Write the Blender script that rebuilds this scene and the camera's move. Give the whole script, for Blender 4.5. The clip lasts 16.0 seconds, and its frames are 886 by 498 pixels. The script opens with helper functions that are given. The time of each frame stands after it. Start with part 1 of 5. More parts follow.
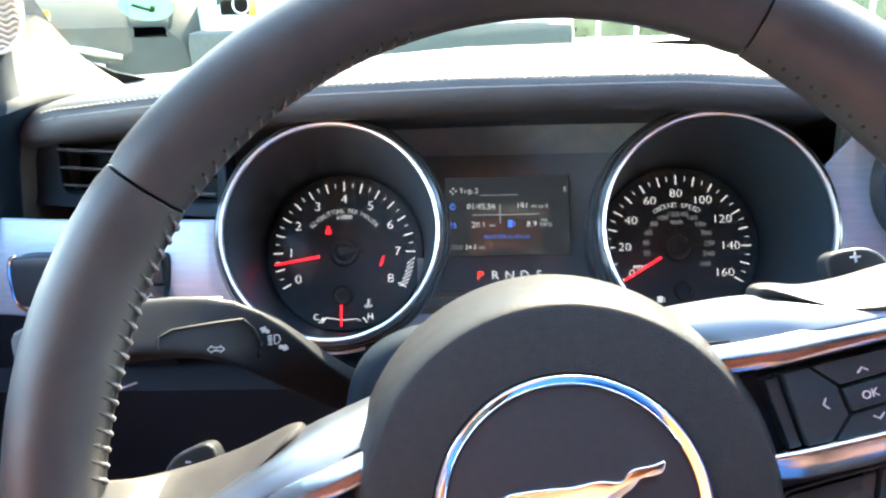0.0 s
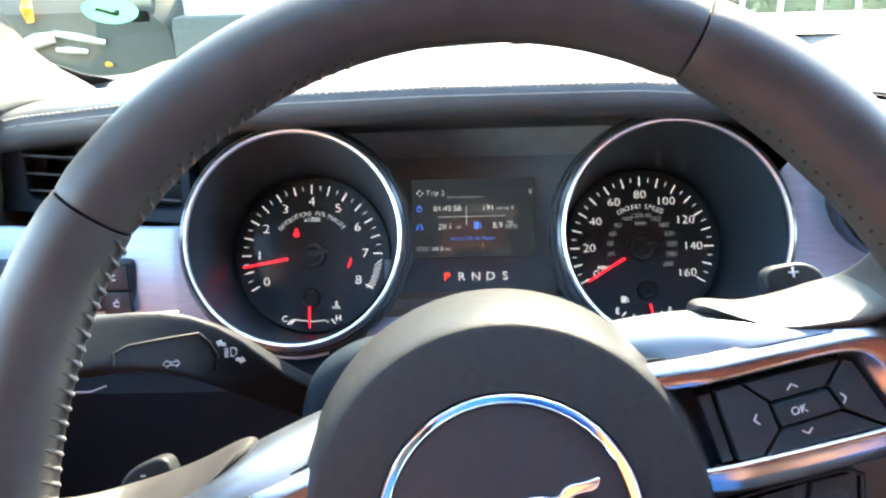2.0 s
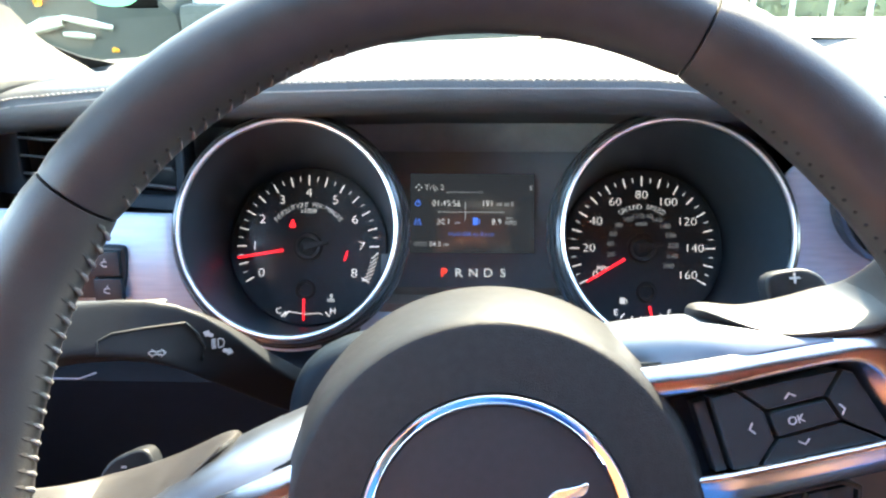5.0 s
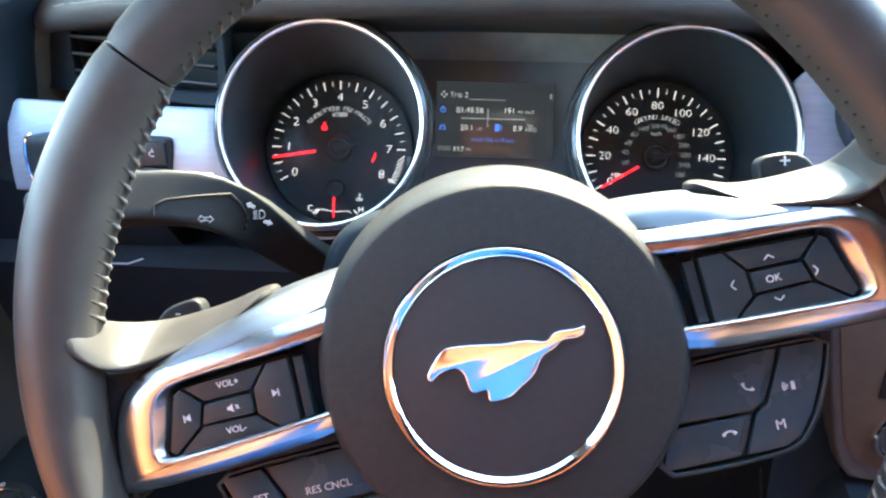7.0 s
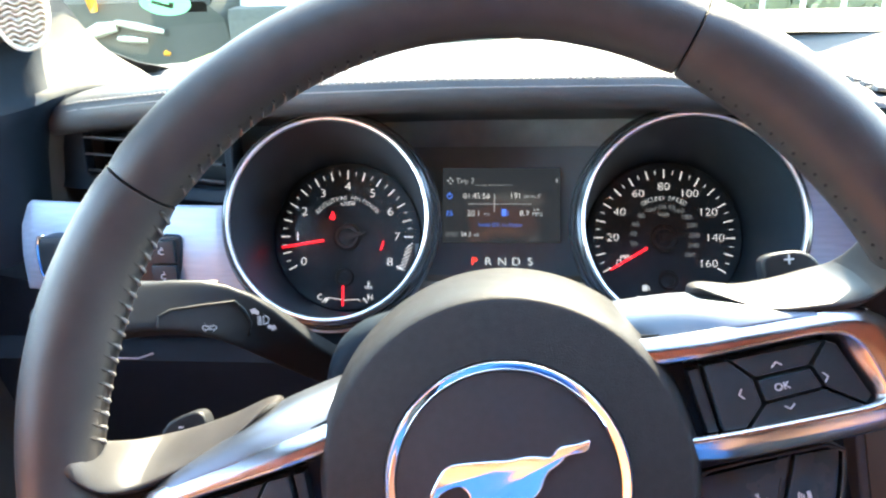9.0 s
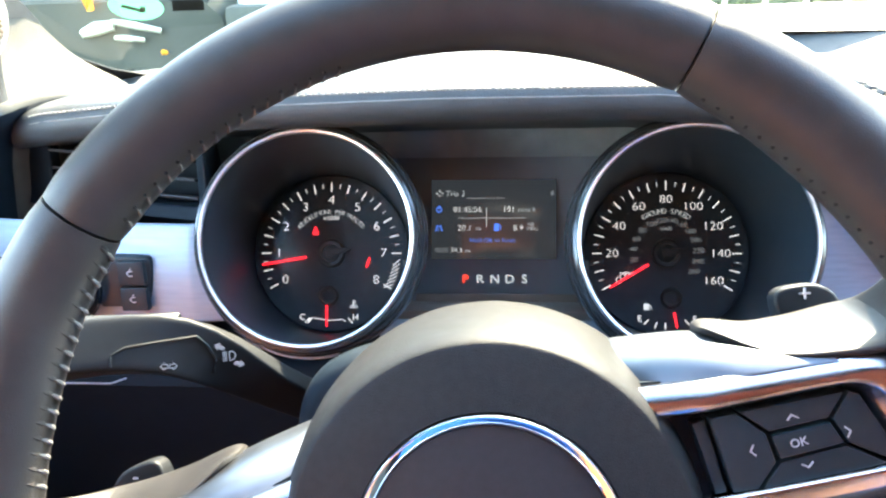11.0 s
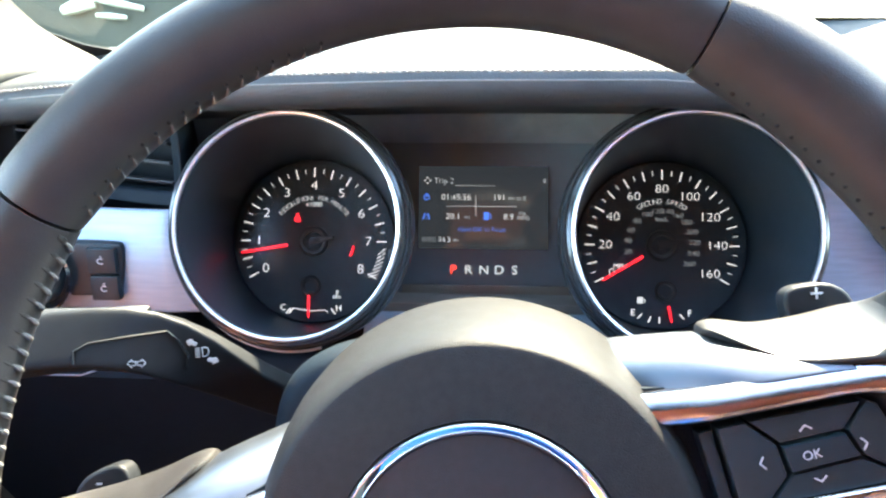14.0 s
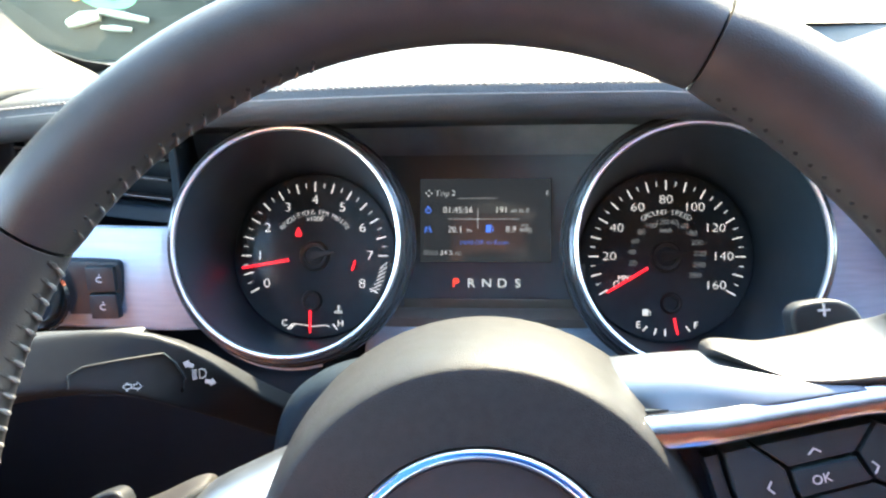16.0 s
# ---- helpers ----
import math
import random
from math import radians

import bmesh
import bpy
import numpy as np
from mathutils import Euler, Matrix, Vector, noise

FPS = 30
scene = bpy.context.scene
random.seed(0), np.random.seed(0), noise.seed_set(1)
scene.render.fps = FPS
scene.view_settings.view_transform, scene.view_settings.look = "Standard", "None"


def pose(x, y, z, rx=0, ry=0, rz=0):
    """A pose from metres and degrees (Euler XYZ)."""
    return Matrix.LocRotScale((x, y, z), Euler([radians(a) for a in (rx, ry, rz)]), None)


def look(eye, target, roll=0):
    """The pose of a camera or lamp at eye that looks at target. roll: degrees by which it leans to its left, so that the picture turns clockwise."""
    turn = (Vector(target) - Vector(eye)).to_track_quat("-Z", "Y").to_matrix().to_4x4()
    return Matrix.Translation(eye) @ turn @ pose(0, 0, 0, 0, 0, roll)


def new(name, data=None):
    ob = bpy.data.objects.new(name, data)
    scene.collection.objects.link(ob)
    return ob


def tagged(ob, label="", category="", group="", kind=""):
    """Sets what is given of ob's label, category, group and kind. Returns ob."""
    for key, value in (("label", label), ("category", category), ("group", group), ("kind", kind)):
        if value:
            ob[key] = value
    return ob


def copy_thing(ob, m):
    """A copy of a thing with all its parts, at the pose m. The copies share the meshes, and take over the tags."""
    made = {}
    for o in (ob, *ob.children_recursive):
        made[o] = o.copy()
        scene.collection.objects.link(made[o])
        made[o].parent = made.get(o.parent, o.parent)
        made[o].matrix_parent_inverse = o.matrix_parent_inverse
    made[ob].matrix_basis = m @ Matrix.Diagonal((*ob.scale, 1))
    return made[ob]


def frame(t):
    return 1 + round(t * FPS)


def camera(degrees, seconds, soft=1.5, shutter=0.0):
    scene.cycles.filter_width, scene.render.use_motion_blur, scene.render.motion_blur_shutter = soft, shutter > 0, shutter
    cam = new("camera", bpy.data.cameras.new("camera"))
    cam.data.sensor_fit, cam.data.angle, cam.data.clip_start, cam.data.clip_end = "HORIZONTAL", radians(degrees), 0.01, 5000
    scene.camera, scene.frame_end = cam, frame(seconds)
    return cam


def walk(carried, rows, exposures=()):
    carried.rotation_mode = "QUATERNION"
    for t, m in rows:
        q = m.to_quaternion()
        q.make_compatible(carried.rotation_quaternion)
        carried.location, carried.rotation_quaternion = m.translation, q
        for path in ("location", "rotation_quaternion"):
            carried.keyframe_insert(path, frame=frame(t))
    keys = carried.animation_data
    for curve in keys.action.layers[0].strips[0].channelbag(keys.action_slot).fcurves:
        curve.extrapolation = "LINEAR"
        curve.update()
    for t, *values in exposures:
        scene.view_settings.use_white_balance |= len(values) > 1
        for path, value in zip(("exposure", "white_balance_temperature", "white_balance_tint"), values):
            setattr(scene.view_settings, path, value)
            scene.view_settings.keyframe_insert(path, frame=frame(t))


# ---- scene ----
cam = camera(59.8, 16.0, soft=2.3)
METRES, EYE, TILT, LEAN, TURN = 0.243, 1.12, -19.0, 1.6, 1.5
ROWS = [
    (0.0, 0.0, 0.0, 0.0, 0.0, 0.0, 0.0),
    (0.5, 0.0398, 0.0004, 0.0143, -1.09, -0.36, 0.13),
    (1.0, 0.0586, 0.005, 0.0317, -1.64, -0.91, -0.01),
    (1.5, 0.0733, -0.03, 0.0512, -1.32, -1.35, 0.39),
    (2.0, 0.0719, -0.0241, 0.0594, -0.67, -1.36, 0.3),
    (2.5, 0.0777, -0.0168, 0.0643, -0.55, -1.47, 0.05),
    (3.0, 0.0786, -0.0121, 0.0645, -0.63, -1.68, -0.19),
    (5.3, 0.0929, 0.0068, 0.0579, -0.559, -1.679, -1.523),
    (5.5, 0.1074, 0.002, 0.0608, -0.77, -1.23, -1.69),
    (6.0, 0.0973, 0.0156, 0.0553, -0.46, -0.26, -1.62),
    (6.5, 0.0695, -0.0126, 0.0289, 0.43, -1.77, -1.89),
    (7.0, 0.1015, -0.1411, -0.0528, 1.53, -6.09, -2.72),
    (7.5, 0.1284, -0.2326, -0.0776, 2.41, -8.65, -3.72),
    (8.0, 0.1411, -0.2503, -0.0716, 2.47, -8.27, -3.37),
    (8.5, 0.1426, -0.2084, -0.0172, 2.5, -4.41, -2.14),
    (9.0, 0.1309, -0.1275, 0.0383, 2.88, -1.91, -1.15),
    (9.2, 0.1353, -0.114, 0.0521, 3.032, -1.677, -0.90),
    (11.5, 0.1653, 0.0233, 0.1008, 3.11, -2.39, -0.86),
    (12.0, 0.1657, 0.0257, 0.0997, 2.98, -2.51, -0.85),
    (12.5, 0.1708, 0.0242, 0.1017, 2.57, -2.55, -0.8),
    (13.0, 0.1722, 0.0358, 0.1036, 1.96, -2.57, -1.08),
    (13.5, 0.1602, 0.0669, 0.1109, 1.73, -2.79, -1.39),
    (14.0, 0.1543, 0.0955, 0.1044, 2.06, -3.31, -1.53),
    (14.5, 0.1575, 0.1117, 0.105, 2.33, -3.75, -1.58),
    (15.0, 0.1532, 0.1129, 0.107, 2.57, -3.98, -1.58),
    (15.5, 0.1507, 0.1121, 0.1052, 2.61, -3.79, -1.16),
    (16.0, 0.1657, 0.1187, 0.1227, 2.52, -2.83, -0.9),
]
walk(cam, [(t, pose(0, 0, EYE, TILT, LEAN, TURN) @ pose(METRES * x, METRES * y, METRES * z, 90 + pitch, roll, yaw)) for t, x, y, z, yaw, pitch, roll in ROWS], exposures=((0.0, 5.24, 6730, 4), (6.5, 5.12, 6730, 4), (7.0, 5.40, 6780, 0), (7.5, 5.84, 6830, -4), (8.0, 5.86, 6830, -4), (8.5, 5.64, 6780, -1), (9.0, 5.24, 6730, 4), (16.0, 5.26, 6760, 4)))


# ---- light ----
SUN_AZ, SUN_EL = radians(24), radians(47)
world = bpy.data.worlds.new("sky")
scene.world = world
world.use_nodes = True
wt = world.node_tree
sky = wt.nodes.new("ShaderNodeTexSky")
sky.sky_type, sky.sun_disc = "NISHITA", False
sky.sun_elevation, sky.sun_rotation = SUN_EL, SUN_AZ
wt.nodes["Background"].inputs["Strength"].default_value = 0.14
wt.links.new(sky.outputs[0], wt.nodes["Background"].inputs[0])
sun = new("sun", bpy.data.lights.new("sun", "SUN"))
sun.data.energy, sun.data.angle, sun.data.color = 2.2, radians(0.6), (1.0, 0.87, 0.67)
toward = Vector((math.sin(SUN_AZ) * math.cos(SUN_EL), math.cos(SUN_AZ) * math.cos(SUN_EL), math.sin(SUN_EL)))
sun.matrix_world = look(toward * 20, (0, 0, 0))


# ---- materials ----
def material(name, colour, rough=0.5, metal=0.0, vary=0.15, scale=60.0, bump=0.0, bump_scale=900.0, coat=0.0, spec=0.5, rough_vary=0.0, stretch=None):
    m = bpy.data.materials.new(name)
    m.use_nodes = True
    nt = m.node_tree
    b = nt.nodes["Principled BSDF"]
    b.inputs["Metallic"].default_value = metal
    b.inputs["Roughness"].default_value = rough
    b.inputs["Coat Weight"].default_value = coat
    b.inputs["Coat Roughness"].default_value = 0.08
    b.inputs["Specular IOR Level"].default_value = spec
    co = nt.nodes.new("ShaderNodeTexCoord")
    mp = nt.nodes.new("ShaderNodeMapping")
    nt.links.new(co.outputs["Object"], mp.inputs[0])
    if stretch:
        mp.inputs["Scale"].default_value = stretch
    n1 = nt.nodes.new("ShaderNodeTexNoise")
    n1.inputs["Scale"].default_value, n1.inputs["Detail"].default_value = scale, 6
    nt.links.new(mp.outputs[0], n1.inputs["Vector"])
    ramp = nt.nodes.new("ShaderNodeMapRange")
    ramp.inputs["From Min"].default_value, ramp.inputs["From Max"].default_value = 0.3, 0.7
    ramp.inputs["To Min"].default_value, ramp.inputs["To Max"].default_value = 1 - vary, 1 + vary
    nt.links.new(n1.outputs["Fac"], ramp.inputs["Value"])
    mix = nt.nodes.new("ShaderNodeVectorMath")
    mix.operation = "SCALE"
    mix.inputs[0].default_value = colour
    nt.links.new(ramp.outputs[0], mix.inputs["Scale"])
    nt.links.new(mix.outputs[0], b.inputs["Base Color"])
    if rough_vary:
        rr = nt.nodes.new("ShaderNodeMapRange")
        rr.inputs["From Min"].default_value, rr.inputs["From Max"].default_value = 0.3, 0.7
        rr.inputs["To Min"].default_value, rr.inputs["To Max"].default_value = rough - rough_vary, rough + rough_vary
        n3 = nt.nodes.new("ShaderNodeTexNoise")
        n3.inputs["Scale"].default_value, n3.inputs["Detail"].default_value = scale * 0.35, 4
        nt.links.new(mp.outputs[0], n3.inputs["Vector"])
        nt.links.new(n3.outputs["Fac"], rr.inputs["Value"])
        nt.links.new(rr.outputs[0], b.inputs["Roughness"])
    if bump:
        vo = nt.nodes.new("ShaderNodeTexVoronoi")
        vo.inputs["Scale"].default_value = bump_scale
        nt.links.new(mp.outputs[0], vo.inputs["Vector"])
        bp = nt.nodes.new("ShaderNodeBump")
        bp.inputs["Strength"].default_value, bp.inputs["Distance"].default_value = bump, 0.0006
        nt.links.new(vo.outputs["Distance"], bp.inputs["Height"])
        nt.links.new(bp.outputs[0], b.inputs["Normal"])
    return m


def lit(name, colour, glow, base=0.5, rough=0.5):
    m = bpy.data.materials.new(name)
    m.use_nodes = True
    b = m.node_tree.nodes["Principled BSDF"]
    b.inputs["Base Color"].default_value = (*[c * base for c in colour], 1)
    b.inputs["Roughness"].default_value = rough
    b.inputs["Emission Color"].default_value = (*colour, 1)
    b.inputs["Emission Strength"].default_value = glow
    return m


def glass(name, tint=(1, 1, 1), rough=0.0, base=0.04):
    m = bpy.data.materials.new(name)
    m.use_nodes = True
    nt = m.node_tree
    nt.nodes.remove(nt.nodes["Principled BSDF"])
    tr, gl, lw, pw, sc, mx = (nt.nodes.new("ShaderNode" + k) for k in ("BsdfTransparent", "BsdfGlossy", "LayerWeight", "Math", "Math", "MixShader"))
    tr.inputs[0].default_value = (*tint, 1)
    gl.inputs["Roughness"].default_value = rough
    lw.inputs["Blend"].default_value = 0.5
    pw.operation, sc.operation = "POWER", "MULTIPLY_ADD"
    pw.inputs[1].default_value, sc.inputs[1].default_value, sc.inputs[2].default_value = 5.0, 0.9, base
    nt.links.new(lw.outputs["Facing"], pw.inputs[0])
    nt.links.new(pw.outputs[0], sc.inputs[0])
    nt.links.new(sc.outputs[0], mx.inputs[0])
    nt.links.new(tr.outputs[0], mx.inputs[1])
    nt.links.new(gl.outputs[0], mx.inputs[2])
    nt.links.new(mx.outputs[0], nt.nodes["Material Output"].inputs[0])
    return m


LEATHER = material("rim_leather", (0.0175, 0.0165, 0.0160), 0.46, spec=0.33, vary=0.2, scale=90, bump=0.12, bump_scale=2000, rough_vary=0.06)
THREAD = material("grey_thread", (0.17, 0.163, 0.152), 0.7, vary=0.2, scale=800)
SEWING = material("rim_thread", (0.085, 0.082, 0.078), 0.65, vary=0.2, scale=800)
HOLE = material("needle_hole", (0.012, 0.012, 0.013), 0.7, spec=0.1)
COVER = material("airbag_vinyl", (0.0165, 0.0168, 0.0172), 0.5, spec=0.10, vary=0.12, scale=300, bump=0.28, bump_scale=1900, rough_vary=0.04)
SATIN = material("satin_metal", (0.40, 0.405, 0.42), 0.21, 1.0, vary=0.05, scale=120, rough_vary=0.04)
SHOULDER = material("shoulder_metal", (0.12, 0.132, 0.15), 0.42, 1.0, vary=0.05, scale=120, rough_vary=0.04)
CHROME = material("chrome", (0.82, 0.83, 0.86), 0.08, 1.0, vary=0.03, scale=60)
BRUSHED = material("brushed_aluminium", (0.208, 0.262, 0.322), 0.40, 0.25, vary=0.1, scale=400, stretch=(0.03, 1, 1), rough_vary=0.06)
KEY = material("key_plastic", (0.0115, 0.0178, 0.0215), 0.36, spec=0.23, vary=0.1, scale=200, bump=0.08, bump_scale=2500)
# teal base colour carries the bluish reflection on the lower pad keys
PADKEY = material("key_plastic_blue_sheen", (0.016, 0.029, 0.038), 0.26, spec=0.2, vary=0.08, scale=120, rough_vary=0.03)
STALK = material("stalk_plastic", (0.0085, 0.0098, 0.0115), 0.5, spec=0.2, vary=0.1, scale=150, bump=0.1, bump_scale=2500)
VENTBLACK = material("vent_black_plastic", (0.006, 0.008, 0.010), 0.6, spec=0.2, vary=0.1, scale=150)
LOWER = material("lower_black_plastic", (0.0050, 0.0098, 0.0150), 0.6, spec=0.13, vary=0.15, scale=80, bump=0.2, bump_scale=1500)
FASCIA = material("cluster_fascia", (0.125, 0.145, 0.155), 0.35, vary=0.06, scale=60)
GLOSS = material("gloss_black_plastic", (0.028, 0.03, 0.032), 0.16, vary=0.1, scale=100)
TUBE = material("gauge_tube_black", (0.020, 0.029, 0.037), 0.38, spec=0.25, vary=0.1, scale=120)
BEZEL = material("bezel_silver", (0.80, 0.82, 0.85), 0.34, 0.85, vary=0.04, scale=200)
LINING = material("hood_vinyl", (0.22, 0.25, 0.262), 0.6, vary=0.15, scale=50, bump=0.2, bump_scale=1300)
DIAL = material("dial_black", (0.032, 0.040, 0.047), 0.5, spec=0.15, vary=0.1, scale=150)
VINYL = material("dashboard_vinyl", (0.040, 0.045, 0.050), 0.5, spec=0.38, vary=0.15, scale=40, bump=0.4, bump_scale=1100, rough_vary=0.06)
PLASTIC = material("dark_plastic", (0.038, 0.043, 0.047), 0.55, vary=0.12, scale=80, bump=0.2, bump_scale=1500)
TRIM = material("pillar_trim", (0.062, 0.058, 0.05), 0.75, vary=0.12, scale=60, bump=0.2, bump_scale=1200)
GRILLE = material("grille_metal", (0.55, 0.50, 0.41), 0.45, 0.3)
# saturated tan for unseen cabin surfaces, added to give the metal orange reflections
TAN = material("tan_for_reflections", (0.66, 0.25, 0.11), 0.5, vary=0.15, scale=30, bump=0.3, bump_scale=900)
WHITE = lit("dial_white", (0.97, 0.95, 0.97), 0.029, 0.5)
GREY = lit("dial_grey", (0.78, 0.81, 0.85), 0.025, 0.36)
DIM = lit("dial_dim", (0.6, 0.63, 0.68), 0.013, 0.11)
RED = lit("needle_red", (1.0, 0.015, 0.03), 0.065, 0.5)
REDLIGHT = lit("indicator_red", (1.0, 0.06, 0.03), 0.055, 0.4)
BLUE = lit("screen_blue", (0.08, 0.22, 0.95), 0.035, 0.3)
HUB = material("hub_black", (0.010, 0.011, 0.013), 0.5, vary=0.1, scale=200)
SCREEN = lit("screen_back", (0.04, 0.046, 0.056), 0.022, 0.25, 0.17)
SCREEN.node_tree.nodes["Principled BSDF"].inputs["Specular IOR Level"].default_value = 1.0
MARK = lit("printed_white", (0.34, 0.35, 0.365), 0.0, 1.0)


# ---- mesh helpers ----
def part(name, bm, mat, parent=None, label="", smooth=True, at=None):
    me = bpy.data.meshes.new(name)
    bmesh.ops.recalc_face_normals(bm, faces=bm.faces[:])
    bm.to_mesh(me)
    bm.free()
    if smooth:
        me.shade_smooth()
        me.set_sharp_from_angle(angle=radians(40))
    me.materials.append(mat)
    ob = new(name, me)
    if parent:
        ob.parent = parent
    if at is not None:
        ob.matrix_local = at
    if label:
        ob["label"] = label
    return ob


def thing(name, m, label, category, group="", kind=""):
    ob = new(name)
    ob.empty_display_size = 0.02
    ob.matrix_world = m
    return tagged(ob, label, category, group, kind)


def prism(points, z0, z1, bevel=0.0, segs=2, bm=None):
    """A plate with that outline between two heights, its edges rounded."""
    bm = bm or bmesh.new()
    lo = [bm.verts.new((x, y, z0)) for x, y in points]
    hi = [bm.verts.new((x, y, z1)) for x, y in points]
    n = len(points)
    faces = [bm.faces.new(lo[::-1]), bm.faces.new(hi)]
    faces += [bm.faces.new((lo[i], lo[(i + 1) % n], hi[(i + 1) % n], hi[i])) for i in range(n)]
    if bevel:
        bmesh.ops.recalc_face_normals(bm, faces=faces)
        bmesh.ops.bevel(bm, geom=list(faces[1].edges), offset=bevel, segments=segs, affect="EDGES", profile=0.6)
    return bm


def smooth_outline(points, rounds=2):
    """Cuts the corners of a closed outline."""
    for _ in range(rounds):
        out = []
        for i, p in enumerate(points):
            q = points[(i + 1) % len(points)]
            out += [(0.78 * p[0] + 0.22 * q[0], 0.78 * p[1] + 0.22 * q[1]), (0.22 * p[0] + 0.78 * q[0], 0.22 * p[1] + 0.78 * q[1])]
        points = out
    return points


def frame_plate(outer, inner, z0, z1, bevel=0.001, dish=0.0):
    """A flat frame between two outlines of as many points."""
    bm = bmesh.new()
    n = len(outer)
    rows = []
    for pts, zs in ((outer, (z0, z1)), (inner, (z1 - dish, z0))):
        for z in zs:
            rows.append([bm.verts.new((x, y, z)) for x, y in pts])
    tops = []
    for a in range(4):
        b = (a + 1) % 4
        for i in range(n):
            f = bm.faces.new((rows[a][i], rows[a][(i + 1) % n], rows[b][(i + 1) % n], rows[b][i]))
            if a == 1:
                tops.append(f)
    bmesh.ops.recalc_face_normals(bm, faces=bm.faces[:])
    if bevel:
        edges = {e for f in tops for e in f.edges if sum(g in tops for g in e.link_faces) == 1}
        bmesh.ops.bevel(bm, geom=list(edges), offset=bevel, segments=3, affect="EDGES", profile=0.6)
    return bm


def lathe(profile, n=96, bm=None):
    """A profile of (radius, height), turned about z."""
    bm = bm or bmesh.new()
    rings = []
    for r, z in profile:
        if r < 1e-6:
            rings.append([bm.verts.new((0, 0, z))])
        else:
            rings.append([bm.verts.new((r * math.cos(2 * math.pi * i / n), r * math.sin(2 * math.pi * i / n), z)) for i in range(n)])
    for a, b in zip(rings, rings[1:]):
        for i in range(n):
            j = (i + 1) % n
            v = [a[i % len(a)], a[j % len(a)], b[j % len(b)], b[i % len(b)]]
            v = list(dict.fromkeys(v))
            if len(v) > 2:
                bm.faces.new(v)
    return bm


def skin(rings, closed=True, caps=True, loop=False, bm=None):
    """A skin over rings of as many points."""
    bm = bm or bmesh.new()
    vs = [[bm.verts.new(p) for p in r] for r in rings]
    n = len(vs[0])
    pairs = list(zip(vs, vs[1:])) + ([(vs[-1], vs[0])] if loop else [])
    for a, b in pairs:
        for i in range(n if closed else n - 1):
            j = (i + 1) % n
            bm.faces.new((a[i], a[j], b[j], b[i]))
    if caps and closed and not loop:
        bm.faces.new(vs[0][::-1])
        bm.faces.new(vs[-1])
    return bm


def tube(points, radius, sides=8, loop=False, bm=None):
    """A round bar along points; radius may be a list."""
    pts = [Vector(p) for p in points]
    rings = []
    n = len(pts)
    for i, p in enumerate(pts):
        d = (pts[(i + 1) % n] - pts[i - 1]) if loop else (pts[min(i + 1, n - 1)] - pts[max(i - 1, 0)])
        q = d.normalized().to_track_quat("Z", "Y")
        r = radius[i] if isinstance(radius, (list, tuple)) else radius
        rings.append([p + q @ Vector((r * math.cos(2 * math.pi * k / sides), r * math.sin(2 * math.pi * k / sides), 0)) for k in range(sides)])
    return skin(rings, loop=loop, bm=bm)


def block(x0, x1, y0, y1, z0, z1, bevel=0.0, segs=2, bm=None):
    fresh = bmesh.new()
    bmesh.ops.create_cube(fresh, size=1)
    for v in fresh.verts:
        v.co = ((x0 + x1) / 2 + v.co.x * (x1 - x0), (y0 + y1) / 2 + v.co.y * (y1 - y0), (z0 + z1) / 2 + v.co.z * (z1 - z0))
    if bevel:
        bmesh.ops.bevel(fresh, geom=fresh.edges[:], offset=bevel, segments=segs, affect="EDGES", profile=0.6)
    if bm is None:
        return fresh
    add(bm, fresh)
    return bm


def add(bm, other, m=None):
    """Puts another bmesh into bm, at m."""
    vs = {v: bm.verts.new((m @ v.co) if m else v.co) for v in other.verts}
    for f in other.faces:
        try:
            bm.faces.new([vs[v] for v in f.verts])
        except ValueError:
            pass
    other.free()


def glyphs(text, size, bold=0.0):
    """The bmesh of a line of words, centred, in the built-in font."""
    cu = bpy.data.curves.new("words", "FONT")
    cu.body, cu.size, cu.align_x, cu.align_y, cu.extrude, cu.offset = text, size, "CENTER", "CENTER", 0.00015, bold
    cu.resolution_u = 3
    ob = bpy.data.objects.new("words", cu)
    me = bpy.data.meshes.new_from_object(ob)
    bm = bmesh.new()
    bm.from_mesh(me)
    bpy.data.objects.remove(ob)
    bpy.data.curves.remove(cu)
    bpy.data.meshes.remove(me)
    return bm


def words(name, text, size, mat, parent, x, y, z, turn=0, bold=0.0, label="", wide=1.0):
    return part(name, glyphs(text, size, bold), mat, parent, label, False, pose(x, y, z, 0, 0, turn) @ Matrix.Diagonal((wide, 1, 1, 1)))


def arc_words(text, size, radius, middle, step, bold=0.0):
    """Letters set round a circle, upright at the top."""
    bm = bmesh.new()
    n = len(text)
    for i, ch in enumerate(text):
        if ch == " ":
            continue
        a = middle - (i - (n - 1) / 2) * step
        add(bm, glyphs(ch, size, bold), pose(radius * math.cos(radians(a)), radius * math.sin(radians(a)), 0, 0, 0, a - 90))
    return bm


def soften(ob, levels=2):
    """Rounds a coarse skin."""
    ob.data.shade_smooth()
    m = ob.modifiers.new("round", "SUBSURF")
    m.levels = m.render_levels = levels
    return ob


def mm(points):
    return [(x * 0.001, y * 0.001) for x, y in points]


def mirror(points):
    return [(-x, y) for x, y in points][::-1]


# ---- steering wheel ----
WHEEL = pose(0.0332, 0.2152, 0.9513, 67, 0, 0) @ pose(0, 0, 0, 0, 0, 16)
wheel = thing("steering_wheel", WHEEL, "black leather steering wheel with satin metal spokes, turned slightly", "steering wheel")
RIM_R, RIM_C = 0.1728, (-0.001, 0.0148)
RIM_Z = -0.002


